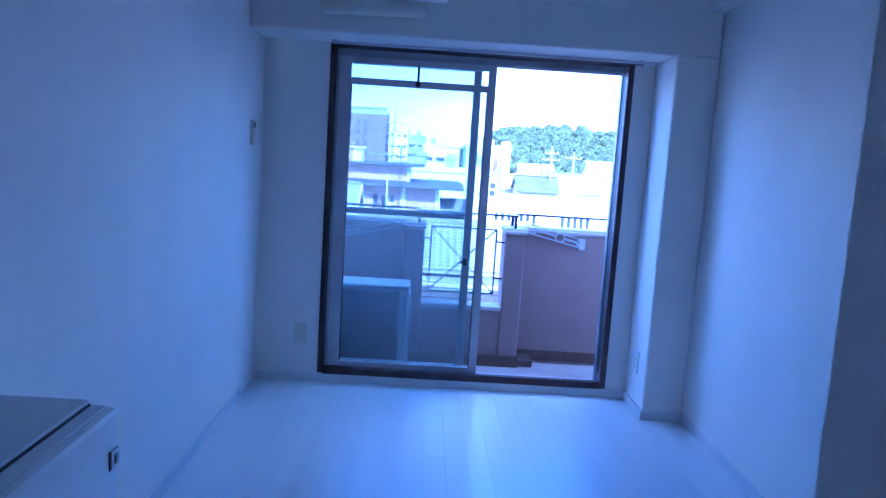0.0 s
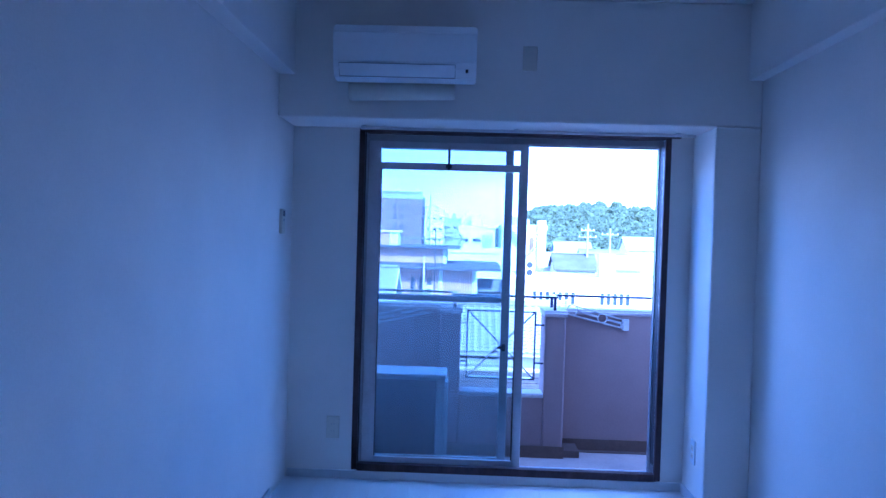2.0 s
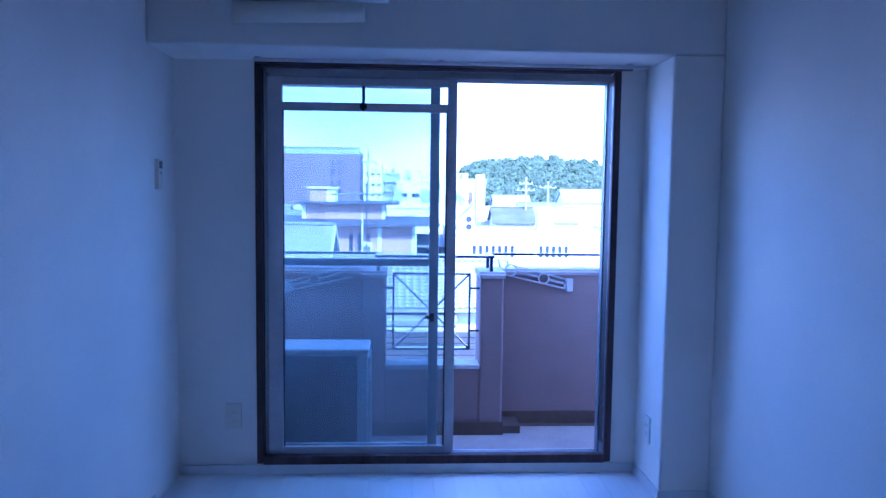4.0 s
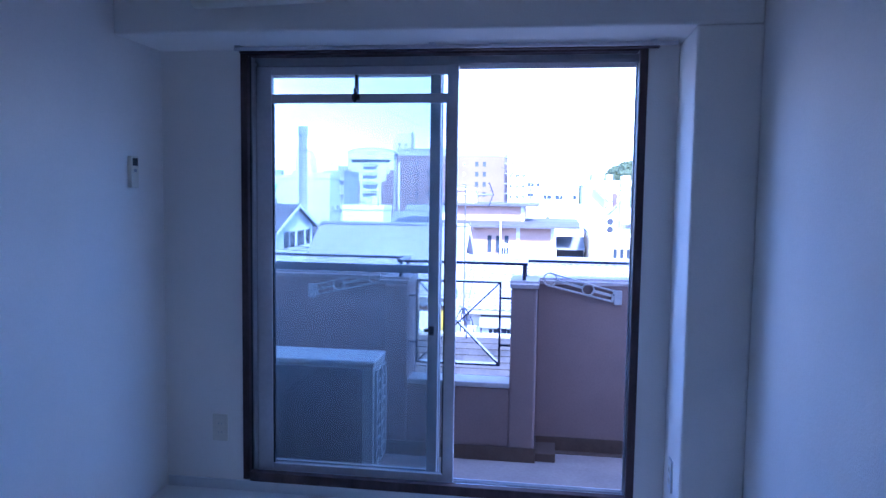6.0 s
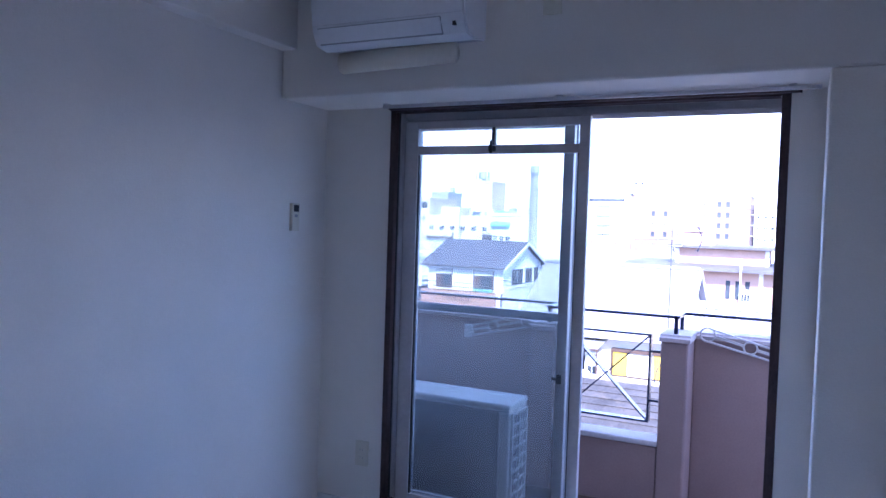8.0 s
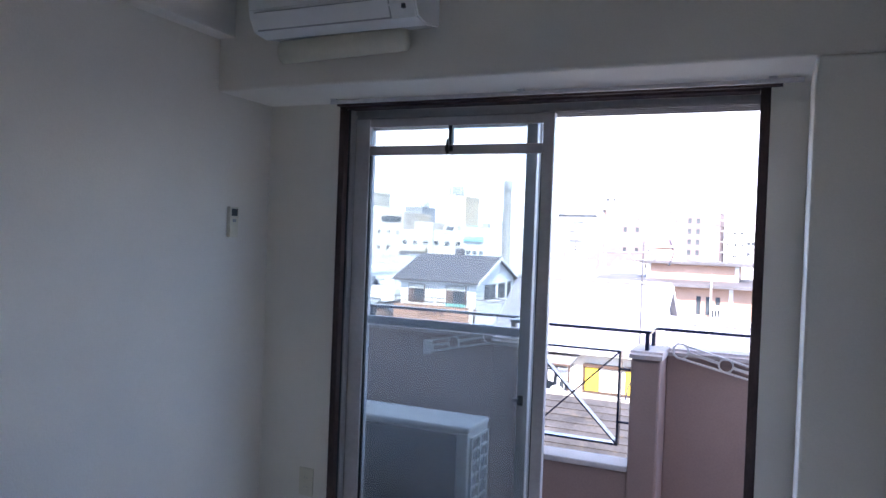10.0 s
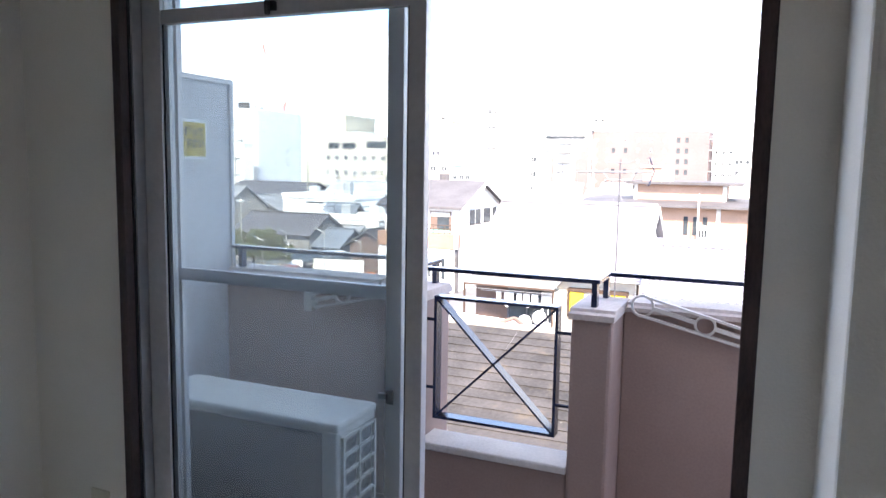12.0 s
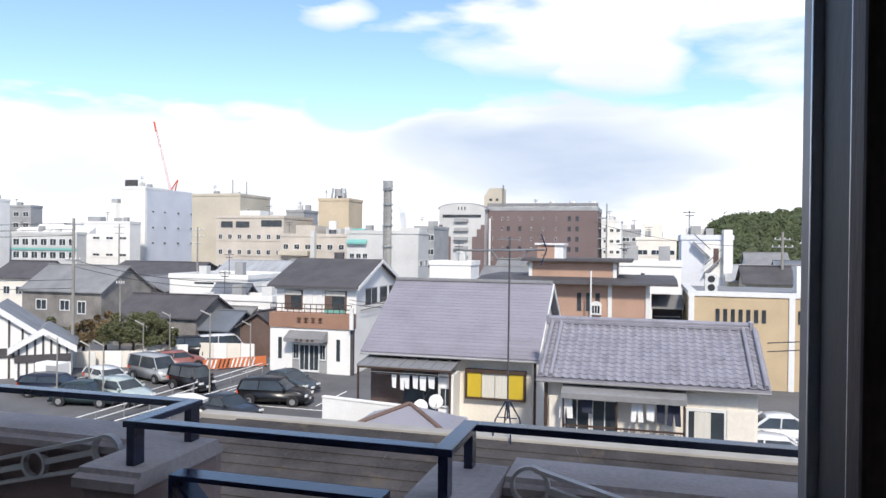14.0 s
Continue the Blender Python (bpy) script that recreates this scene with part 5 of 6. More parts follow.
for sx in (-1, 1):
    for sy in (-1, 1):
        part("tank_leg", rods(((w * 0.4 * sx, 3 + sy, ht - 0.5), (w * 0.3 * sx, 3 + sy * 0.8, ht + 2.4)), r=0.22, seg=6), STEEL, b)
part("tank", rods(((0, 3, ht + 0.6), (0, 3, ht + 2.2)), r=1.0, seg=12), GREYW, b)
block("grey_block", "small grey block with a roof tank", -27.60, -26.30, 165, 2.51, 8, GREYW, (2, 3, 1.2, 1.2, 3, 3))
b, w, ht = block("stepped_building", "pale grey stepped building with a rounded top", -23.00, -17.50, 118, 1.04, 6, PALEGREY, None, (2, 2, 1.4, 1.0, 5.5, 3.2))
tower = part("tapered_tower", prism([(-w * 0.05, ht - 0.6), (w * 0.42, ht - 0.6), (w * 0.36, ht + 3.2), (w * 0.27, ht + 4.3), (w * 0.02, ht + 4.7)], 2, 5.4, "y"), WHITEW, b, "white tapered tower with a rounded top")
for k in range(3):
    part("opening", boxes((w * 0.06, w * 0.16, 1.94, 2.04, ht + 0.6 + k * 1.3, ht + 1.1 + k * 1.3)), PANE, tower)
part("side_block", boxes((w * 0.45, w * 0.98, 1.0, 5.4, ht - 0.6, ht + 0.5)), PALEGREY, b)
part("green_roof", prism([(-0.6, ht - 2.4), (-0.6, ht - 2.1), (2.2, ht + 0.35), (2.2, ht - 0.5)], -w * 0.98, -w * 0.42, "x"), GREENP, b)
for i in range(3):
    win(b, -w * 0.85 + i * 1.2, -0.02, ht - 4.4, 0.9, 0.9)
block("grey_block", "grey balconied block beside the hotel", -17.80, -16.30, 150, 1.43, 12, GREYW, (3, 4, 1.6, 1.3, 2.5, 3))
block("white_shed", "long low white building with a flat roof", -16.60, -13.40, 95, -1.25, 5, WHITEW, None)

# right-hand side of the town
block("white_block", "white block beside the hotel", -3.40, -2.00, 210, 2.04, 12, WHITEW, (3, 5, 1.0, 0.9, 3, 3))
block("grey_block", "grey flats far beyond the roofs", -2.00, -0.60, 220, 1.33, 12, GREYW, (2, 4, 2.2, 1.2, 3, 3))
b, w, ht = block("cream_block", "cream block with a stair tower", -0.90, 2.00, 150, 0.75, 12, CREAMW, (3, 3, 2.0, 1.0, 3, 3))
part("stair_tower", boxes((-w * 0.7, w * 0.3, 4, 10, ht - 0.6, ht + 2.6)), CREAMW, b)
b, w, ht = block("white_block", "low white building with a narrow window", -2.40, 2.35, 82, -1.02, 8, WHITEW)
win(b, -w * 0.15, -0.02, ht - 2.0, 0.4, 1.3, plain=True)
b, w, ht = block("blue_building", "pale blue building with an outdoor steel stair", 2.35, 5.90, 92, 0.95, 8, BLUEW, None)
part("stair_bay", boxes((-w * 0.1, w * 0.62, -0.1, 0.05, ht - 5, ht - 0.8)), WHITEW, b)
for s, z in ((1, ht - 4.6), (-1, ht - 2.8)):
    part("stair_flight", prism([(-w * 0.1 * s, z), (w * 0.55 * s, z + 1.8), (w * 0.55 * s, z + 2.0), (-w * 0.1 * s, z + 0.2)], -1.0, -0.2, "y"), GREYROOF, b)
    part("stair_rail", rods(((-w * 0.1 * s, -1.0, z + 1.1), (w * 0.55 * s, -1.0, z + 2.9)), r=0.05, seg=5), DARKSTEEL, b)
part("stair_door", boxes((w * 0.25, w * 0.45, -0.16, 0, ht - 3.4, ht - 1.6)), BROWNW, b)
part("side_shaft", boxes((w * 0.62, w * 0.95, -0.8, 2, 0, ht + 0.6)), WHITEW, b)
part("roof_plant", boxes((-w * 0.6, -w * 0.2, 2, 4, ht - 0.3, ht + 1.1)), GREYW, b)
part("roof_plant", boxes((0, w * 0.3, 2, 4, ht - 0.3, ht + 0.8)), GREYW, b)


def brown_hall():
    h = thing("brown_hall", "terracotta hall with wide flat dark eaves", "building", (-4.6, 66.0, GZ))
    lo, hi = -1.55 - GZ, 0.25 - GZ
    part("lower_wall", boxes((-7.8, 5.7, 0, 9, 0, lo - 0.2)), ORANGEW, h)
    part("lower_roof", prism([(-1.2, lo - 0.25), (-1.2, lo - 0.05), (1.5, lo + 0.25), (10, lo + 0.25), (10, lo - 0.25)], -8.5, 7.9, "x"), DARKROOF, h)
    part("upper_wall", boxes((-4.2, 3.0, 1.6, 8, lo, hi - 0.2)), ORANGEW, h)
    part("upper_roof", boxes((-5.0, 4.3, 0.8, 8.6, hi - 0.25, hi), bevel=0.03), DARKROOF, h)
    for x in (2.9, -4.25):
        part("white_pier", boxes((x - 0.15, x + 0.15, 1.5, 1.9, lo, hi - 0.25)), FRAMEW, h)
    for x in (2.6, 5.6):
        part("white_pier", boxes((x - 0.16, x + 0.16, -0.12, 0.2, 0, lo - 0.25)), FRAMEW, h)
    for i in range(3):
        win(h, 0.1 + i * 0.75, -0.02, lo - 1.75, 0.35, 1.5, plain=True)
    part("flagpole", rods(((1.15, -1.4, 0), (1.15, -1.4, lo + 0.9)), r=0.07, seg=6), FRAMEW, h)
    part("brick_box", boxes((-3.7, -2.2, 1.6, 4, hi - 0.02, hi + 1.15)), ORANGEW, h)
    part("box_roof", boxes((-3.9, -1.3, 1.4, 4.2, hi + 1.15, hi + 1.32)), FRAMEW, h)
    part("roof_box", boxes((-2.2, -1.45, 1.6, 4, hi - 0.02, hi + 1.15)), FRAMEW, h)
    unit = part("air_unit", prism([(1.05, lo - 2.75), (1.95, lo - 2.75), (1.95, lo - 1.95), (1.8, lo - 1.72), (1.5, lo - 1.64), (1.2, lo - 1.72), (1.05, lo - 1.95)], -0.5, -0.04, "y"), FRAMEW, h, "white arched window hood")
    for k in range(3):
        part("slot", boxes((1.2 + k * 0.22, 1.36 + k * 0.22, -0.53, -0.49, lo - 2.6, lo - 2.0)), PANE, unit)


brown_hall()


def gap_shed():
    h = thing("dark_shed", "dark lean-to sheds squeezed between two halls", "shed", (2.4, 67.5, GZ))
    part("wall", boxes((-1.0, 1.35, 0, 5, 0, 5.4)), DARKW, h)
    part("roof", prism([(-1.3, 5.3), (-1.3, 5.4), (2.2, 6.3), (2.2, 6.2)], -1.1, 1.4, "x"), GREYROOF, h)
    part("porch", boxes((-0.1, 1.2, -1.4, 0, 0, 3.6)), DARKW, h)
    part("porch_roof", prism([(-1.8, 3.7), (-1.8, 3.8), (0, 4.4), (0, 4.3)], -0.3, 1.4, "x"), BLUEROOF, h)
    for z in (4.6, 3.0):
        part("pipe_rail", rods(((-0.9, -0.1, z), (1.2, -0.1, z)), r=0.05, seg=6), STEEL, h)


gap_shed()


def tan_hall():
    h = thing("tan_hall", "tan flat-roofed hall with narrow slot windows", "building", (11.1, 61.8, GZ))
    t = -1.9 - GZ
    part("wall", boxes((-7.1, 8.4, 0, 12, 0, t - 0.35)), TANW, h)
    part("roof_edge", boxes((-7.2, 8.5, -0.1, 0.3, t - 0.35, t), (-7.2, -6.6, 0.3, 12, t - 0.35, t), (7.9, 8.5, 0.3, 12, t - 0.35, t)), FRAMEW, h)
    part("roof", boxes((-6.6, 7.9, 0.3, 12, t - 0.35, t - 0.2)), GREYROOF, h)
    for x in (-6.95, -0.05, 6.6):
        part("white_pier", boxes((x - 0.2, x + 0.2, -0.1, 0.02, 0, t - 0.35)), FRAMEW, h)
    for i in range(7):
        win(h, -5.1 + i * 0.53, -0.03, t - 1.75, 0.27, 0.95, plain=True)
    for i in range(5):
        win(h, 0.5 + i * 0.53, -0.03, t - 1.75, 0.27, 0.95, plain=True)
    part("rooftop_unit", boxes((-5.9, -5.0, 1.5, 2.2, t - 0.2, t + 1.25), bevel=0.03), UNITPAINT, h)
    part("unit_fan", rods(((-5.45, 1.48, t + 0.85), (-5.45, 1.5, t + 0.85)), ((-5.45, 1.48, t + 0.2), (-5.45, 1.5, t + 0.2)), r=0.27, seg=14), DARKPL, h)
    part("roof_box", boxes((0.6, 1.9, 2, 3.4, t - 0.2, t + 1.9)), WHITEW, h)


tan_hall()
for lb, az, dy, ww, el, wall, roof in (
        ("white house below the wooded hill", 14.0, 105, 6.5, 0.2, WHITEW, PALEROOF),
        ("low tan house under a pale roof", 7.2, 90, 5.0, -1.25, BEIGEW, PALEROOF),
        ("grey-roofed house among the rooftops", 10.4, 112, 6.0, -0.85, GREYW, BLUEROOF), ("low brown house among the rooftops", 8.3, 84, 4.6, -1.3, BEIGEW, DARKROOF),
        ("low tile-roofed house among the rooftops", 11.6, 86, 5.5, -1.2, CREAMW, GREYROOF), ("pale house at the foot of the hill", 8.2, 125, 6, -0.3, WHITEW, GREYROOF),
        ("pale house at the foot of the hill", 16.5, 118, 7, 0.1, WHITEW, BLUEROOF)):
    hx, hy = bearing(az, dy)
    zr = height(el, az, dy)
    pitched("house", lb, hx - ww / 2, hx + ww / 2, hy, hy + 6, zr - 1.6, zr, wall, roof, "x")


def spot(az, r):
    return 1.0 + r * math.sin(radians(az)), 3.78 + r * math.cos(radians(az))


# ---- low houses to the west ----
def old_house(label, az, r, w, d, ridge_el, eave_el, wall, roof, along="x", wins=()):
    x, y = spot(az, r)
    zr, ze = 1.33 + r * math.tan(radians(ridge_el)), 1.33 + r * math.tan(radians(eave_el))
    h, hw, hd = pitched("house", label, x - w / 2, x + w / 2, y, y + d, ze, zr, wall, roof, along)
    for wx, wz, ww, wh in wins:
        if along == "x":
            win(h, wx, -hd - 0.02, wz, ww, wh)
        else:
            win(h, -hw - 0.02, wx, wz, ww, wh, -90)
    return h


old_house("wide grey-roofed house with weathered walls", -42.95, 98.6, 11.4, 9.0, -1.80, -3.40, WEATHERED, GREYROOF, "x", ((-2.8, 2.6, 1.6, 1.3), (0.6, 2.6, 1.4, 1.3), (3.0, 2.4, 1.2, 1.6)))
old_house("dark-walled old house under a grey roof", -37.85, 106.3, 7.2, 7.2, -2.53, -3.48, DARKW, GREYROOF, "y", ((0, 3.0, 1.4, 1.0),))
old_house("low dark roof among older houses", -37.55, 135.0, 16.9, 11.7, -1.54, -2.39, DARKW, DARKROOF)
old_house("single-storey house under a striped metal roof", -36.95, 76.7, 9.3, 6.7, -4.01, -5.31, WEATHERED, DARKROOF, "x", ((-1.5, 1.6, 1.6, 0.9), (1.6, 1.6, 1.4, 0.9)))
old_house("dark low shed behind the car park", -33.75, 74.4, 6.0, 5.5, -5.20, -6.30, DARKW, BLUEROOF)
old_house("dark boarded shed beside the brown house", -32.15, 78.1, 4.0, 5.5, -4.94, -5.84, DARKW, GREYROOF)
old_house("brown boarded shed beside the bath", -29.55, 68.6, 3.8, 4.8, -5.22, -6.22, BROWNW, DARKROOF, "y")
old_house("small dark loft under a blue-grey gable roof", -32.0, 84.0, 3.9, 3.6, -3.15, -4.15, DARKW, BLUEROOF)
block("white_shed", "white single-storey shop with a flat roof", -34.0, -28.6, 69, -3.95, 4, WHITEW, (4, 1, 0.9, 0.9, 1.8, 3))
old_house("brown-roofed house at the street corner", -45.85, 123.4, 7.8, 7.8, -1.48, -2.48, CREAMW, DARKROOF, "x", ((-1, 3, 1.2, 1.2), (1.2, 3, 1.2, 1.2)))
b, w, ht = block("long_shed", "long low white shed with a flat roof", -35.90, -30.40, 84, -2.41, 12, WHITEW, None)
part("vent_slot", boxes((-w * 0.35, w * 0.15, -0.03, 0.02, ht - 1.3, ht - 1.05)), PANE, b)
x0, y0 = bearing(-33.20, 100)
x1, _ = bearing(-27.90, 100)
pitched("market_shed", "long market shed under a pale grey sheet roof", x0, x1, y0, y0 + 12, height(-2.75, -30.5, 100), height(-1.35, -30.5, 106), BLUEW, PALEROOF)


def timbered(az, r, w, d, top, eave, label):
    x, y = spot(az, r)
    h = thing("half_timbered_house", label, "house", (x, y, GZ), 40)
    z1, z0 = 1.33 + r * math.tan(radians(top)) - GZ, 1.33 + r * math.tan(radians(eave)) - GZ
    part("wall", prism([(-w / 2, 0), (w / 2, 0), (w / 2, z0), (0, z1 - 0.15), (-w / 2, z0)], 0, d, "y"), WHITEW, h)
    part("roof", prism([(-w / 2 - 0.4, z0 - 0.3), (0, z1), (w / 2 + 0.4, z0 - 0.3), (w / 2 + 0.4, z0 - 0.1), (0, z1 + 0.2), (-w / 2 - 0.4, z0 - 0.1)], -0.4, d + 0.4, "y"), GREYROOF, h)
    part("barge_board", prism([(-w / 2 - 0.42, z0 - 0.55), (0, z1 - 0.25), (w / 2 + 0.42, z0 - 0.55), (w / 2 + 0.42, z0 - 0.05), (0, z1 + 0.25), (-w / 2 - 0.42, z0 - 0.05)], -0.48, -0.41, "y"), FRAMEW, h)
    n = 7
    for i in range(n):
        px = -w / 2 + (i + 0.5) * w / n
        tz = z0 + (z1 - z0) * (1 - abs(px) / (w / 2)) - 0.25
        part("timber", boxes((px - 0.07, px + 0.07, -0.06, 0.02, 0, tz)), DARKW, h)
    part("timber_band", boxes((-w / 2, w / 2, -0.08, 0.02, z0 * 0.50, z0 * 0.74)), DARKW, h)


timbered(-46.80, 63.4, 6.1, 6.6, -4.56, -6.56, "half-timbered white house with dark posts")
timbered(-44.00, 62.3, 3.7, 5.4, -6.23, -7.23, "small half-timbered annex with dark posts")
x, y = spot(-43.75, 58.3)
cab = thing("storage_cabinet", "white outdoor storage cabinet beside the house", "storage", (x, y, GZ))
part("body", boxes((-1.1, 0.9, 0, 1.1, 0.1, 1.7), bevel=0.05), WHITEW, cab)
part("front", boxes((-0.1, 0.8, -0.03, 0.02, 0.3, 1.55), bevel=0.01), GREYW, cab)
part("plinth", boxes((-1.05, 0.85, 0.05, 1.05, 0, 0.1)), DARKPL, cab)


# ---- the car park ----
def car(label, az, r, turn, size, shape, paint, rough=0.3):
    """turn: the way it heads, 0 along +x. shape: bonnet start, windscreen top, tail top, tail (fractions of the length from the nose), belt height."""
    ln, wd, ht = size
    x, y = spot(az, r)
    c = thing("car", label, "car", (x, y, GZ), turn, group="parked cars")
    m = mat("car_paint", paint, rough, 0.05, 1.0, 0.0, metal=0.1, spec=0.6)
    bon, ws, tt, tl, belt = shape
    n, t = ln / 2, -ln / 2
    b = prism([(t + 0.02, 0.24), (t - 0.0, 0.45), (t + 0.03, belt * 0.8), (t + 0.12, belt), (n - ln * bon, belt + 0.01), (n - ln * bon * 0.5, belt * 0.93), (n - 0.22, belt * 0.80), (n - 0.03, belt * 0.62), (n, 0.42), (n - 0.04, 0.24)], -wd / 2, wd / 2, "y")
    bmesh.ops.subdivide_edges(b, edges=[e for e in b.edges if abs(e.verts[0].co.y - e.verts[1].co.y) > 0.5], cuts=3)
    for v in b.verts:
        end = max(0.0, abs(v.co.x) - ln * 0.34) / (ln * 0.16)
        v.co.y *= 1 - 0.16 * end ** 2 - 0.05 * max(0.0, v.co.z - 0.6)
        v.co.x -= math.copysign(0.10 * (2 * v.co.y / wd) ** 2 * min(1.0, end), v.co.x)
    bmesh.ops.bevel(b, geom=[e for e in b.edges if len(e.link_faces) == 2 and e.calc_face_angle(0) > 0.6], offset=0.05, segments=2, affect="EDGES")
    part("body", b, m, c, "", True)
    roofz = ht - 0.07
    mid = (ws + tt) / 2
    g = prism([(n - ln * bon, belt - 0.02), (n - ln * ws, roofz - 0.03), (n - ln * mid, roofz + 0.02), (n - ln * tt, roofz - 0.05), (n - ln * tl, belt - 0.02)], -wd / 2 + 0.05, wd / 2 - 0.05, "y")
    for v in g.verts:
        if v.co.z > belt:
            v.co.y *= 0.82
    part("glasshouse", g, PANE, c, "dark car glazing")
    hw = (wd / 2 - 0.05) * 0.82
    rf = prism([(n - ln * ws + 0.05, roofz - 0.06), (n - ln * ws - 0.06, roofz + 0.02), (n - ln * mid, ht), (n - ln * tt + 0.04, roofz), (n - ln * tt - 0.05, roofz - 0.08)], -hw - 0.03, hw + 0.03, "y")
    bmesh.ops.bevel(rf, geom=rf.edges[:], offset=0.03, segments=2, affect="EDGES")
    part("roof", rf, m, c, "", True)
    for s in (-1, 1):
        lo, hi = s * (wd / 2 - 0.05), s * hw
        for xa, xb, rr in ((bon, ws, 0.04), (mid + 0.015, mid, 0.04), (tl, tt, 0.075)):
            part("pillar", rods(((n - ln * xa, lo, belt - 0.03), (n - ln * xb, hi, roofz - 0.03)), r=rr, seg=6), m, c)
        for sx in (n - ln * 0.19, t + ln * 0.19):
            part("wheel_arch", rods(((sx, s * (wd / 2 - 0.12), 0.36), (sx, s * (wd / 2 + 0.003), 0.36)), r=0.375, seg=20), DARKPL, c)
    for sx in (n - ln * 0.19, t + ln * 0.19):
        for s in (-1, 1):
            wh = part("wheel", rods(((sx, s * (wd / 2 - 0.2), 0.32), (sx, s * (wd / 2 + 0.01), 0.32)), r=0.32, seg=18), RUBBER, c)
            part("rim", rods(((sx, s * (wd / 2 - 0.02), 0.32), (sx, s * (wd / 2 + 0.025), 0.32)), r=0.19, seg=10), STEEL, wh)
    for s in (-1, 1):
        part("headlight", boxes((n - 0.12, n + 0.01, s * wd * 0.34 - 0.16, s * wd * 0.34 + 0.16, belt * 0.62, belt * 0.76), bevel=0.02), FRAMEW, c)
        part("tail_light", boxes((t - 0.01, t + 0.1, s * wd * 0.40 - 0.12, s * wd * 0.40 + 0.1, belt * 0.7, belt * 0.95), bevel=0.02), REDP, c)
        part("door_mirror", boxes((n - ln * bon - 0.25, n - ln * bon - 0.1, s * (wd / 2 + 0.08) - 0.07, s * (wd / 2 + 0.08) + 0.07, belt, belt + 0.14), bevel=0.02), m, c)
    part("number_plate", boxes((n, n + 0.015, -0.17, 0.17, 0.38, 0.54)), FRAMEW, c)
    part("bumper", boxes((n - 0.1, n + 0.02, -wd / 2 + 0.1, wd / 2 - 0.1, 0.22, 0.36), bevel=0.02), DARKPL, c)
    part("bumper", boxes((t - 0.02, t + 0.1, -wd / 2 + 0.1, wd / 2 - 0.1, 0.22, 0.40), bevel=0.02), DARKPL, c)


SUV, VAN, KEI, SEDAN = (0.27, 0.42, 0.93, 0.985, 1.02), (0.12, 0.27, 0.97, 0.99, 1.08), (0.14, 0.28, 0.95, 0.985, 1.02), (0.28, 0.44, 0.74, 0.90, 0.90)
car("black sport-utility car parked before the bath", -28.25, 48.4, 8, (4.6, 1.85, 1.68), SUV, (0.012, 0.012, 0.014))
car("dark grey saloon parked by the pipe fence", -31.9, 45.0, -14, (4.6, 1.75, 1.42), SEDAN, (0.03, 0.035, 0.045))
car("blue-grey saloon parked behind the black car", -27.25, 52.6, -18, (4.5, 1.75, 1.45), SEDAN, (0.06, 0.08, 0.10))
car("pale silver-green people carrier in a bay", -39.0, 51.0, -12, (4.3, 1.75, 1.6), SUV, (0.45, 0.52, 0.50))
car("white hatchback in a parking bay", -39.95, 56.6, -24, (4.2, 1.72, 1.45), SUV, (0.72, 0.73, 0.73))
car("silver-grey box van in a parking bay", -36.9, 58.6, -22, (4.6, 1.75, 1.95), VAN, (0.36, 0.37, 0.38))
car("black tall small car in a bay", -34.3, 54.0, -18, (3.5, 1.55, 1.8), KEI, (0.01, 0.01, 0.012))
car("faded red small car by the barrier", -35.1, 63.4, 48, (3.9, 1.65, 1.5), SUV, (0.30, 0.13, 0.12))
car("dark blue car beside the timbered house", -43.25, 55.0, 10, (4.4, 1.75, 1.5), SUV, (0.02, 0.025, 0.045))
car("dark green car in a parking bay", -41.25, 51.3, 8, (4.4, 1.75, 1.5), SEDAN, (0.03, 0.05, 0.055))
car("white van with a roof rack", -32.1, 70.0, 42, (4.4, 1.7, 1.95), VAN, (0.7, 0.71, 0.72))
car("dark van behind the barrier", -34.4, 69.5, 35, (4.2, 1.7, 1.9), VAN, (0.02, 0.02, 0.025))
car("white saloon beside the cream house", 9.6, 43.4, 4, (4.5, 1.75, 1.5), SEDAN, (0.74, 0.75, 0.76))
car("white car on the side street", 9.15, 38.3, 2, (4.4, 1.75, 1.5), SUV, (0.74, 0.75, 0.76))


def pipe_fence(label, a, b):
    """A low pipe fence between two ground spots given as (bearing, distance)."""
    (xa, ya), (xb, yb) = spot(*a), spot(*b)
    f = thing("pipe_fence", label, "fence", (xa, ya, GZ))
    v = Vector((xb - xa, yb - ya, 0))
    n = max(2, int(v.length / 2.2))
    for i in range(n + 1):
        p = v * i / n
        part("post", rods((p, p + Vector((0, 0, 0.85))), r=0.04, seg=6), STEEL, f)
    for z in (0.45, 0.82):
        part("rail", rods((Vector((0, 0, z)), v + Vector((0, 0, z))), r=0.035, seg=6), WHITEW, f)


pipe_fence("low white pipe fence along the car park", (-42.65, 43.3), (-29.25, 59.7))
pipe_fence("low white pipe fence along the car park", (-40.15, 41.9), (-30.45, 51.4))


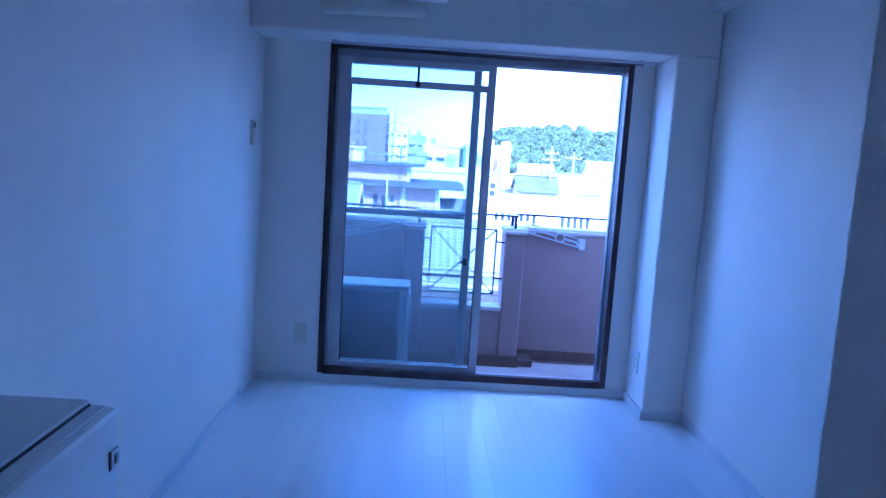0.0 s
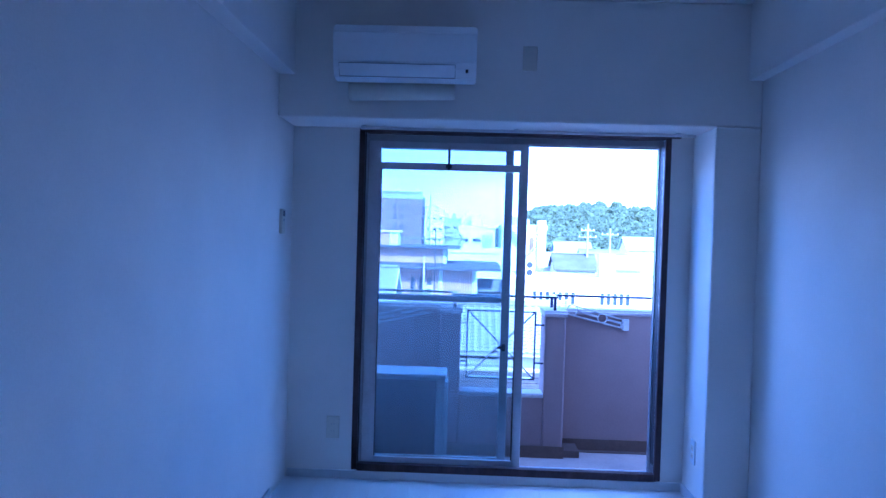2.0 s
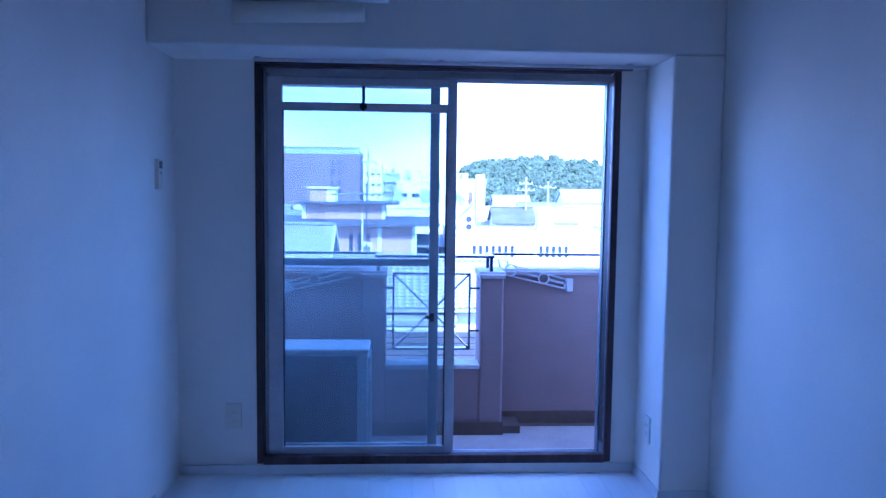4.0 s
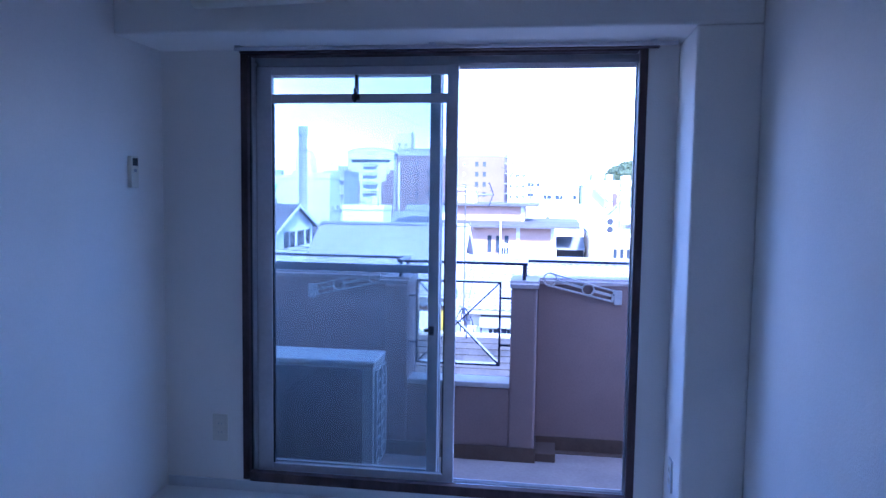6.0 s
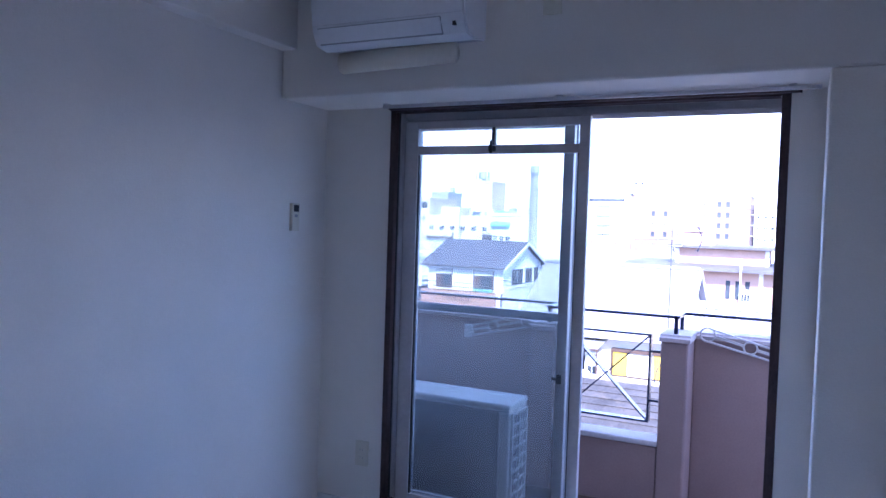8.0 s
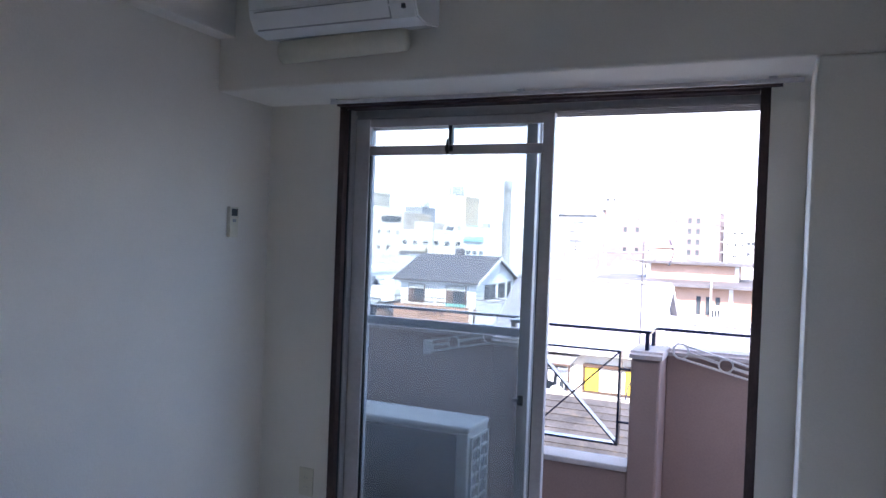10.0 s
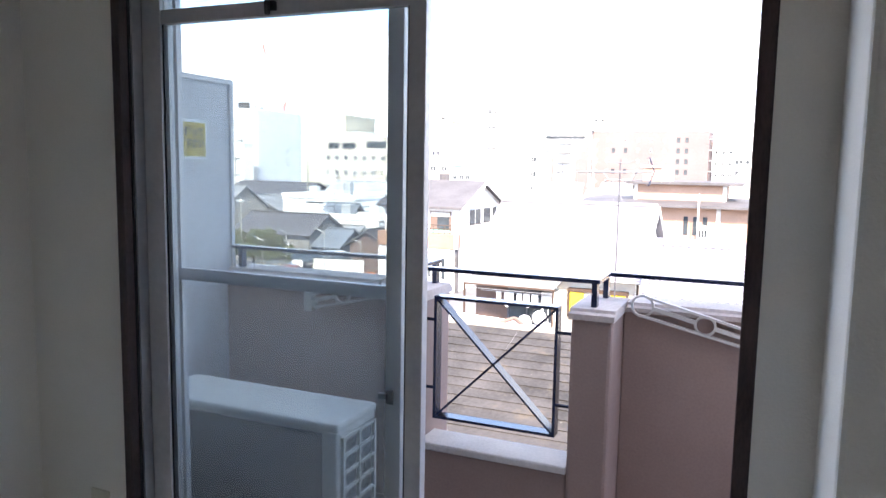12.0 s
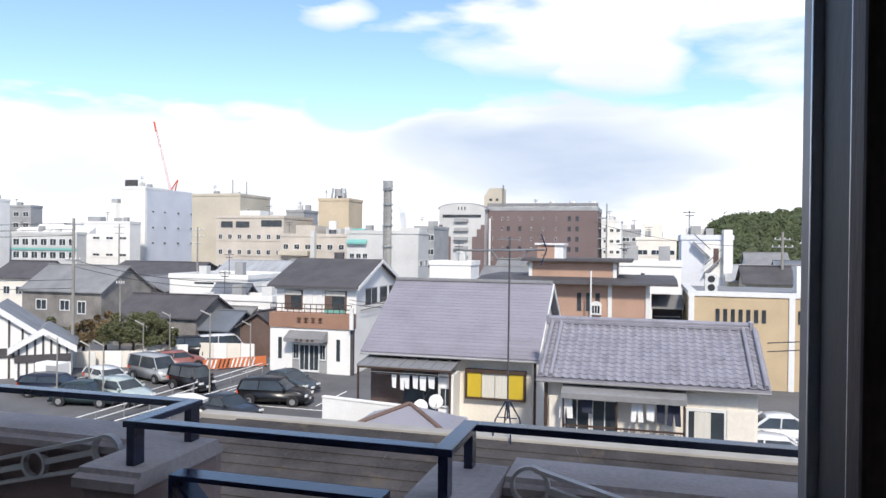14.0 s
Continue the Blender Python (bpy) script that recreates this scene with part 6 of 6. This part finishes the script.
def barrier():
    xa, ya = spot(-33.55, 61.7)
    xb, yb = spot(-28.95, 63.0)
    f = thing("site_barrier", "orange and white striped site barrier panels", "barrier", (xa, ya, GZ), math.degrees(math.atan2(yb - ya, xb - xa)), )
    ln = math.hypot(xb - xa, yb - ya)
    n = 5
    for i in range(n):
        p = part("panel", boxes((i * ln / n + 0.03, (i + 1) * ln / n - 0.03, -0.03, 0.03, 0.1, 0.9), bevel=0.01), ORANGEP, f)
        st = bmesh.new()
        if i < 4:
            for k in range(3):
                u = i * ln / n + 0.12 + k * 0.33
                prism([(u, 0.15), (u + 0.14, 0.15), (u + 0.36, 0.85), (u + 0.22, 0.85)], -0.036, -0.031, "y", st)
            part("stripe", st, BROWNTRIM if i == 1 else WHITEW, p)
    part("foot", boxes((0, 0.1, -0.2, 0.2, 0, 0.1), (ln - 0.1, ln, -0.2, 0.2, 0, 0.1)), DARKPL, f)


barrier()
for az, r, ln, rot, lb in ((-31.85, 67.9, 5.0, 12, "white hoarding panels behind the barrier"), (-39.05, 65.4, 5.5, 20, "white block wall along the car park"), (-36.45, 68.2, 4.5, 25, "pale block wall below the trees"), (-41.95, 66.4, 3.6, 0, "white panel wall by the timbered house")):
    x, y = spot(az, r)
    wl_ = thing("low_wall", lb, "wall", (x, y, GZ), rot)
    for i in range(4):
        part("panel", boxes((-ln / 2 + i * ln / 4 + 0.015, -ln / 2 + (i + 1) * ln / 4 - 0.015, 0, 0.12, 0, 1.35), bevel=0.01), WHITEW if i % 2 else CREAMW, wl_)


def pole(az, r, top, label, arms=(), lamp=False, rad=0.15):
    x, y = spot(az, r)
    h = top - GZ
    p = thing("utility_pole" if not lamp else "floodlight_pole", label, "pole", (x, y, GZ))
    part("shaft", rods(((0, 0, 0), (0, 0, h)), r=rad, r2=rad * 0.7, seg=10), POLE, p)
    for z, w in arms:
        part("crossarm", boxes((-w / 2, w / 2, -0.06, 0.06, h - z - 0.05, h - z + 0.05)), STEEL, p)
        for k in (-0.45, -0.15, 0.15, 0.45):
            part("insulator", rods(((k * w, 0, h - z + 0.05), (k * w, 0, h - z + 0.22)), r=0.045, seg=6), WHITEW, p)
    if lamp:
        part("floodlight", rods(((-0.75, 0, h + 0.10), (0.05, 0, h - 0.22)), r=0.05, seg=8), CONCRETE, p, "white tube floodlight")
    return Vector((x, y, top))


P1 = pole(-42.2, 67, 3.1, "tall concrete utility pole with crossarms", ((0.5, 1.8), (3.4, 1.4)))
P2 = pole(-39.2, 68, -1.9, "slender steel pole by the trees", ((0.4, 0.8),), rad=0.09)
for az, r, h in ((-43.15, 51.8, 4.2), (-41.15, 53.4, 3.6), (-33.05, 51.8, 5.6), (-37.65, 61.8, 4.0), (-35.85, 65.4, 4.3), (-30.15, 59.8, 4.0), (-40.25, 50.2, 4.0)):
    pole(az, r, GZ + h, "floodlight on a thin pole in the car park", (), True, 0.055)
P3 = pole(-34.0, 120, 3.6, "utility pole before the beige office block", ((0.5, 2.2), (1.5, 2.2), (2.6, 1.4)), rad=0.16)
P4 = pole(-39.3, 130, 4.0, "utility pole before the white block", ((0.5, 2.2), (1.5, 1.6)), rad=0.14)
P5 = pole(9.15, 87.6, 3.1, "utility pole with twin insulators before the hill", ((0.8, 1.6), (1.6, 2.2)), rad=0.18)
P6 = pole(10.9, 93, 2.7, "utility pole with a crossarm before the hill", ((0.8, 2.2),), rad=0.18)
P7 = pole(-27.5, 68, -1.4, "pole beside the bath house", ((0.4, 1.2),), rad=0.1)


def wires(label, a, b, n, drop, spread):
    t = thing("power_line", label, "cable", a, group="power lines")
    v = b - a
    for k in range(n):
        off = Vector((0, 0, -k * spread))
        pts = [v * (i / 10) + off - Vector((0, 0, drop * 4 * (i / 10) * (1 - i / 10))) for i in range(11)]
        part("cable", rods(*zip(pts[:-1], pts[1:]), r=0.022, seg=4), DARKPL, t)


wires("sagging black overhead power cables", P1 - Vector((0, 0, 0.4)), Vector((-100, 44, 4.0)), 3, 0.9, 0.5)
wires("sagging black overhead power cables", P1 - Vector((0, 0, 3.4)), Vector((*spot(-28.8, 66), -2.0)), 2, 0.7, 0.5)
wires("sagging black overhead power cables", P1 - Vector((0, 0, 5.0)), Vector((-96, 42, -1.2)), 2, 0.7, 0.7)
wires("sagging black overhead power cables", P5 - Vector((0, 0, 0.8)), Vector((60, 92, 4.5)), 2, 1.0, 0.8)
wires("sagging black overhead power cables", P5 - Vector((0, 0, 1.5)), P3 + Vector((60, 0, 1)), 1, 1.0, 0.8)
wires("thin sagging cables across the tan hall", Vector((5.7, 36, -2.5)), Vector((31, 60, -2.7)), 2, 0.2, 0.35)
wires("black cables beside the bath house", Vector((*spot(-22.8, 57), -3.0)), Vector((-13, 54, -2.6)), 2, 0.3, 0.3)


def crane():
    x, y = spot(-35.8, 330)
    c = thing("tower_crane", "red and white tower crane above the roofs", "crane", (x, y, GZ))
    h = 1.33 + 330 * math.tan(radians(3.6)) - GZ
    part("mast", boxes((-0.8, 0.8, -0.8, 0.8, 0, h - 3)), REDP, c)
    part("cab", boxes((-1.4, 1.2, -1.0, 1.0, h - 2.6, h), bevel=0.2), REDP, c)
    tip = Vector((-8.5, 0, 330 * (math.tan(radians(8.7)) - math.tan(radians(3.6)))))
    jib = bmesh.new()
    base = Vector((-0.5, 0, h))
    for s in (-0.5, 0.5):
        rods((base + Vector((s, 0, 0)), base + tip + Vector((s * 0.6, 0, 0))), r=0.26, seg=4, bm=jib)
    for i in range(26):
        a, b = base + tip * i / 26, base + tip * (i + 1) / 26
        sg = 0.5 if i % 2 else -0.5
        rods((a + Vector((sg, 0, 0)), b - Vector((sg, 0, 0))), r=0.2, seg=4, bm=jib)
    part("jib", jib, PALECRANE, c, "pale lattice jib")
    part("slewing_ring", boxes((-2.2, 2.2, -1.4, 1.4, h - 3.6, h - 2.6), bevel=0.3), REDP, c)
    part("gantry", rods((base + Vector((1.6, 0, -1)), base + Vector((3.2, 0, 5))), (base + Vector((-0.6, 0, 0)), base + Vector((3.2, 0, 5))), r=0.28, seg=5), REDP, c)
    part("jib_tip", rods((base + tip * 0.86, base + tip), r=0.5, seg=5), REDP, c, "red jib tip")
    part("hook_line", rods((base + tip, base + tip + Vector((0, 0, -8))), r=0.06, seg=4), STEEL, c)
    part("back_stay", rods((base, base + Vector((3.5, 0, 4))), (base + Vector((3.5, 0, 4)), base + tip), r=0.09, seg=4), STEEL, c)


crane()


# ---- trees and the wooded hill ----
def leaves(clumps, per, size, rng):
    verts, faces = [], []
    for cx, cy, cz, cr in clumps:
        for _ in range(per):
            u, q = rng.uniform(-1, 1), rng.uniform(0, math.tau)
            rr = cr * rng.uniform(0.55, 1.0)
            p = Vector((math.sqrt(1 - u * u) * math.cos(q), math.sqrt(1 - u * u) * math.sin(q), u)) * rr + Vector((cx, cy, cz))
            a = Vector((rng.gauss(0, 1), rng.gauss(0, 1), rng.gauss(0, 0.6))).normalized()
            b = a.orthogonal().normalized()
            s = size * rng.uniform(0.6, 1.3)
            i = len(verts)
            verts.extend([p - a * s, p + b * s * 0.55, p + a * s, p - b * s * 0.55])
            faces.append((i, i + 1, i + 2, i + 3))
    me = bpy.data.meshes.new("crown")
    me.from_pydata([tuple(v) for v in verts], [], faces)
    return me


def tree(label, az, r, h, wide, material, seed, clumps=26):
    rng = random.Random(seed)
    x, y = spot(az, r)
    t = thing("tree", label, "tree", (x, y, GZ))
    part("trunk", rods(((0, 0, 0), (0.1, 0, h * 0.5)), r=0.16, r2=0.09, seg=8), BARK, t)
    limbs, cs = bmesh.new(), []
    for i in range(clumps):
        q, rad = rng.uniform(0, math.tau), wide * 0.5 * math.sqrt(rng.random())
        zz = h * (0.42 + 0.5 * rng.random() * (1 - (rad / (wide * 0.5)) ** 2 * 0.6))
        c = Vector((rad * math.cos(q), rad * math.sin(q), zz))
        cs.append((*c, rng.uniform(0.35, 0.75) * h * 0.18))
        if i % 3 == 0:
            rods(((0.08, 0, h * 0.35), c * 0.9), r=0.045, r2=0.015, seg=5, bm=limbs)
    part("limbs", limbs, BARK, t)
    me = leaves(cs, 420, 0.075, rng)
    me.materials.append(material)
    cr = new("crown", me)
    cr.parent = t


tree("green pine tree by the car park wall", -38.35, 68.0, 4.6, 6.0, LEAF, 1, 60)
tree("low green tree by the car park", -36.55, 68.9, 3.4, 3.6, LEAF, 2)
tree("rust-brown tree beside the pole", -41.55, 69.3, 3.8, 3.6, RUSTLEAF, 3)
tree("rust-tinged tree beside the pole", -40.15, 71.8, 4.2, 3.4, RUSTLEAF, 4)
tree("dark green shrub by the timbered house", -44.15, 74.1, 3.6, 4.0, LEAF, 5)


def hill(name, label, az0, az1, r, profile, seed, n):
    """Woods on a rise. profile: heights in degrees above the eye, evenly from az0 to az1."""
    rng = random.Random(seed)
    bm_verts, bm_faces, crowns = [], [], []
    ico = bmesh.new()
    bmesh.ops.create_icosphere(ico, subdivisions=2, radius=1)
    iv = [v.co.copy() for v in ico.verts]
    fc = [[v.index for v in f.verts] for f in ico.faces]
    ico.free()
    def top(u):
        k = u * (len(profile) - 1)
        i = min(int(k), len(profile) - 2)
        return profile[i] + (profile[i + 1] - profile[i]) * (k - i)
    for _ in range(n):
        u, v = rng.random(), rng.random() ** 0.7
        d = r * (0.86 + 0.22 * v)
        az = az0 + (az1 - az0) * u
        x, y = spot(az, d)
        zt = 1.33 + d * math.tan(radians(top(u)))
        z = GZ + (zt - GZ) * (0.30 + 0.70 * v) - rng.uniform(0, 2)
        s = rng.choice((2.2, 3.2, 4.6, 6.0)) * rng.uniform(0.8, 1.15) * r / 380
        crowns.append((x, y, z - s, s * 0.98))
        o = len(bm_verts)
        seed_v = Vector((rng.random() * 50, rng.random() * 50, rng.random() * 50))
        for p in iv:
            k = s * (0.66 + 0.5 * noise.noise(p * 1.9 + seed_v))
            bm_verts.append((x + p.x * k * 1.15, y + p.y * k, z - s + p.z * k * 0.9))
        bm_faces.extend([[o + i for i in f] for f in fc])
    me = bpy.data.meshes.new(name)
    me.from_pydata(bm_verts, [], bm_faces)
    me.materials.append(WOODS)
    tagged(new(name, me), label, "woods", kind="stuff")
    tufts = leaves(crowns, 110, 0.6 * r / 330, rng)
    tufts.materials.append(WOODS)
    tagged(new(name + "_leaves", tufts), "leafy tufts on the crowns of the woods", "woods", kind="stuff")
    m = 24
    hb = bmesh.new()
    rows = []
    for i in range(m + 1):
        u = i / m
        az = az0 + (az1 - az0) * u
        zt = 1.33 + r * math.tan(radians(top(u))) - 5 * r / 380
        rows.append([hb.verts.new((*spot(az, r * 0.93), GZ)), hb.verts.new((*spot(az, r * 1.12), max(zt, GZ + 0.5))), hb.verts.new((*spot(az, r * 1.3), GZ))])
    for a, b in zip(rows[:-1], rows[1:]):
        hb.faces.new((a[0], b[0], b[1], a[1])), hb.faces.new((a[1], b[1], b[2], a[2]))
    tagged(part(name + "_ground", hb, WOODS), "dark earth below the wooded hill", "hill", kind="structure")


hill("wooded_hill", "dense broadleaf woods on a rounded hill", 3.1, 26, 330, (0.9, 2.8, 2.9, 3.15, 3.0, 2.7, 2.4, 2.2, 2.0, 1.5, 1.0), 11, 1500)
hill("far_woods", "far low woods beyond the rooftops", -0.4, 3.6, 420, (0.4, 0.9, 1.0, 0.8, 0.5), 12, 160)

# rooftops that fill the middle distance
rng = random.Random(21)
for i in range(26):
    az = rng.uniform(-29, 18)
    d = rng.uniform(105, 190)
    if -17 < az < -12 and d > 150:
        continue
    x, y = spot(az, d)
    hgt = rng.uniform(3.5, 5.8)
    ww = rng.uniform(6, 11)
    wall = rng.choice((WHITEW, CREAMW, GREYW, BEIGEW))
    roof = rng.choice((GREYROOF, DARKROOF, BLUEROOF))
    pitched("house", rng.choice(("far grey-roofed house in the town", "far house among the crowded roofs")), x - ww / 2, x + ww / 2, y, y + 8, GZ + hgt, GZ + hgt + 1.8, wall, roof, rng.choice("xy"))

# ---- pieces: floor boards, slates and roof tiles ----
floor_ob = bpy.data.objects["floor"]
bw = 0.0980
nb = math.ceil((XR - XL) / bw)
plank = share("floor_board", boxes((0.0003, bw - 0.0003, 0.0003, 0.9997, -0.012, 0.0)), FLOOR)
for i in range(nb):
    y = YB - (0, 0.9, 0.45, 1.35)[i % 4]
    while y < YW:
        a, b = max(y, YB), min(y + 1.82, YW)
        piece("floor_board", plank, floor_ob, (XL + i * bw, a, 0), (0, 0, 0), (1, b - a, 1))
        y += 1.82

lx0, lx1, ly0, ly1, z0, z1 = NB_SPAN
n_rows = 28
run, rise = (ly1 - ly0) / n_rows, (z1 - z0) / n_rows
tilt = math.degrees(math.atan2(rise, run))
slope = math.hypot(run, rise)
slate = share("slate", boxes((0.001, 0.909, -0.02, slope + 0.012, 0.0, 0.026)), OLDSLATE)
far = bmesh.new()
for j in range(n_rows):
    for i in range(21):
        x = lx0 - (0.45 if j % 2 else 0.0) + i * 0.91
        if x < lx0 - 0.3 or x > lx1 - 0.9:
            continue
        y, z = ly0 + j * run, z0 + j * rise + 0.010
        if j >= 9:
            piece("slate", slate, NB_ROOF, (x, y, z), (tilt - 4.0, 0, 0))
        else:
            boxes((x + 0.003, x + 0.907, y, y + run, z, z + 0.012 + rise), bm=far)
tagged(part("slates", far, OLDSLATE, NB_ROOF), kind="stuff")

w, d, ze, zr = H2_SPAN
cols, rws = 25, 14
tw, run, rise = (2 * w - 0.1) / cols, d / rws, (zr - ze) / rws
tilt = math.degrees(math.atan2(rise, run))
sl = math.hypot(run, rise)
prof = [(-0.5, 0.030), (-0.32, 0.002), (-0.08, 0.0), (0.14, 0.028), (0.32, 0.052), (0.46, 0.040), (0.5, 0.030)]


def tile_mesh(bm, ox, oy, oz, tilted):
    m = Matrix.Translation((ox, oy, oz)) @ Matrix.Rotation(radians(tilted), 4, "X")
    lo = [bm.verts.new(m @ Vector((a * tw, -0.03, c + 0.02))) for a, c in prof]
    hi = [bm.verts.new(m @ Vector((a * tw, sl + 0.01, c + 0.02))) for a, c in prof]
    un = [bm.verts.new(m @ Vector((a * tw, -0.03, c - 0.012))) for a, c in prof]
    for i in range(len(prof) - 1):
        bm.faces.new((lo[i], lo[i + 1], hi[i + 1], hi[i]))
        bm.faces.new((un[i], un[i + 1], lo[i + 1], lo[i]))
    return bm


kawara = share("roof_tile", tile_mesh(bmesh.new(), 0, 0, 0, 0), KAWARA)
far = bmesh.new()
for j in range(rws):
    for i in range(cols):
        x, y, z = -w + 0.05 + (i + 0.5) * tw, -d + j * run, ze + j * rise + 0.01
        if j < 12:
            piece("roof_tile", kawara, H2_ROOF, (x, y, z), (tilt - 6.0, 0, 0))
        else:
            tile_mesh(far, x, y, z, tilt - 6.0)
tagged(part("roof_tiles", far, KAWARA, H2_ROOF), kind="stuff")
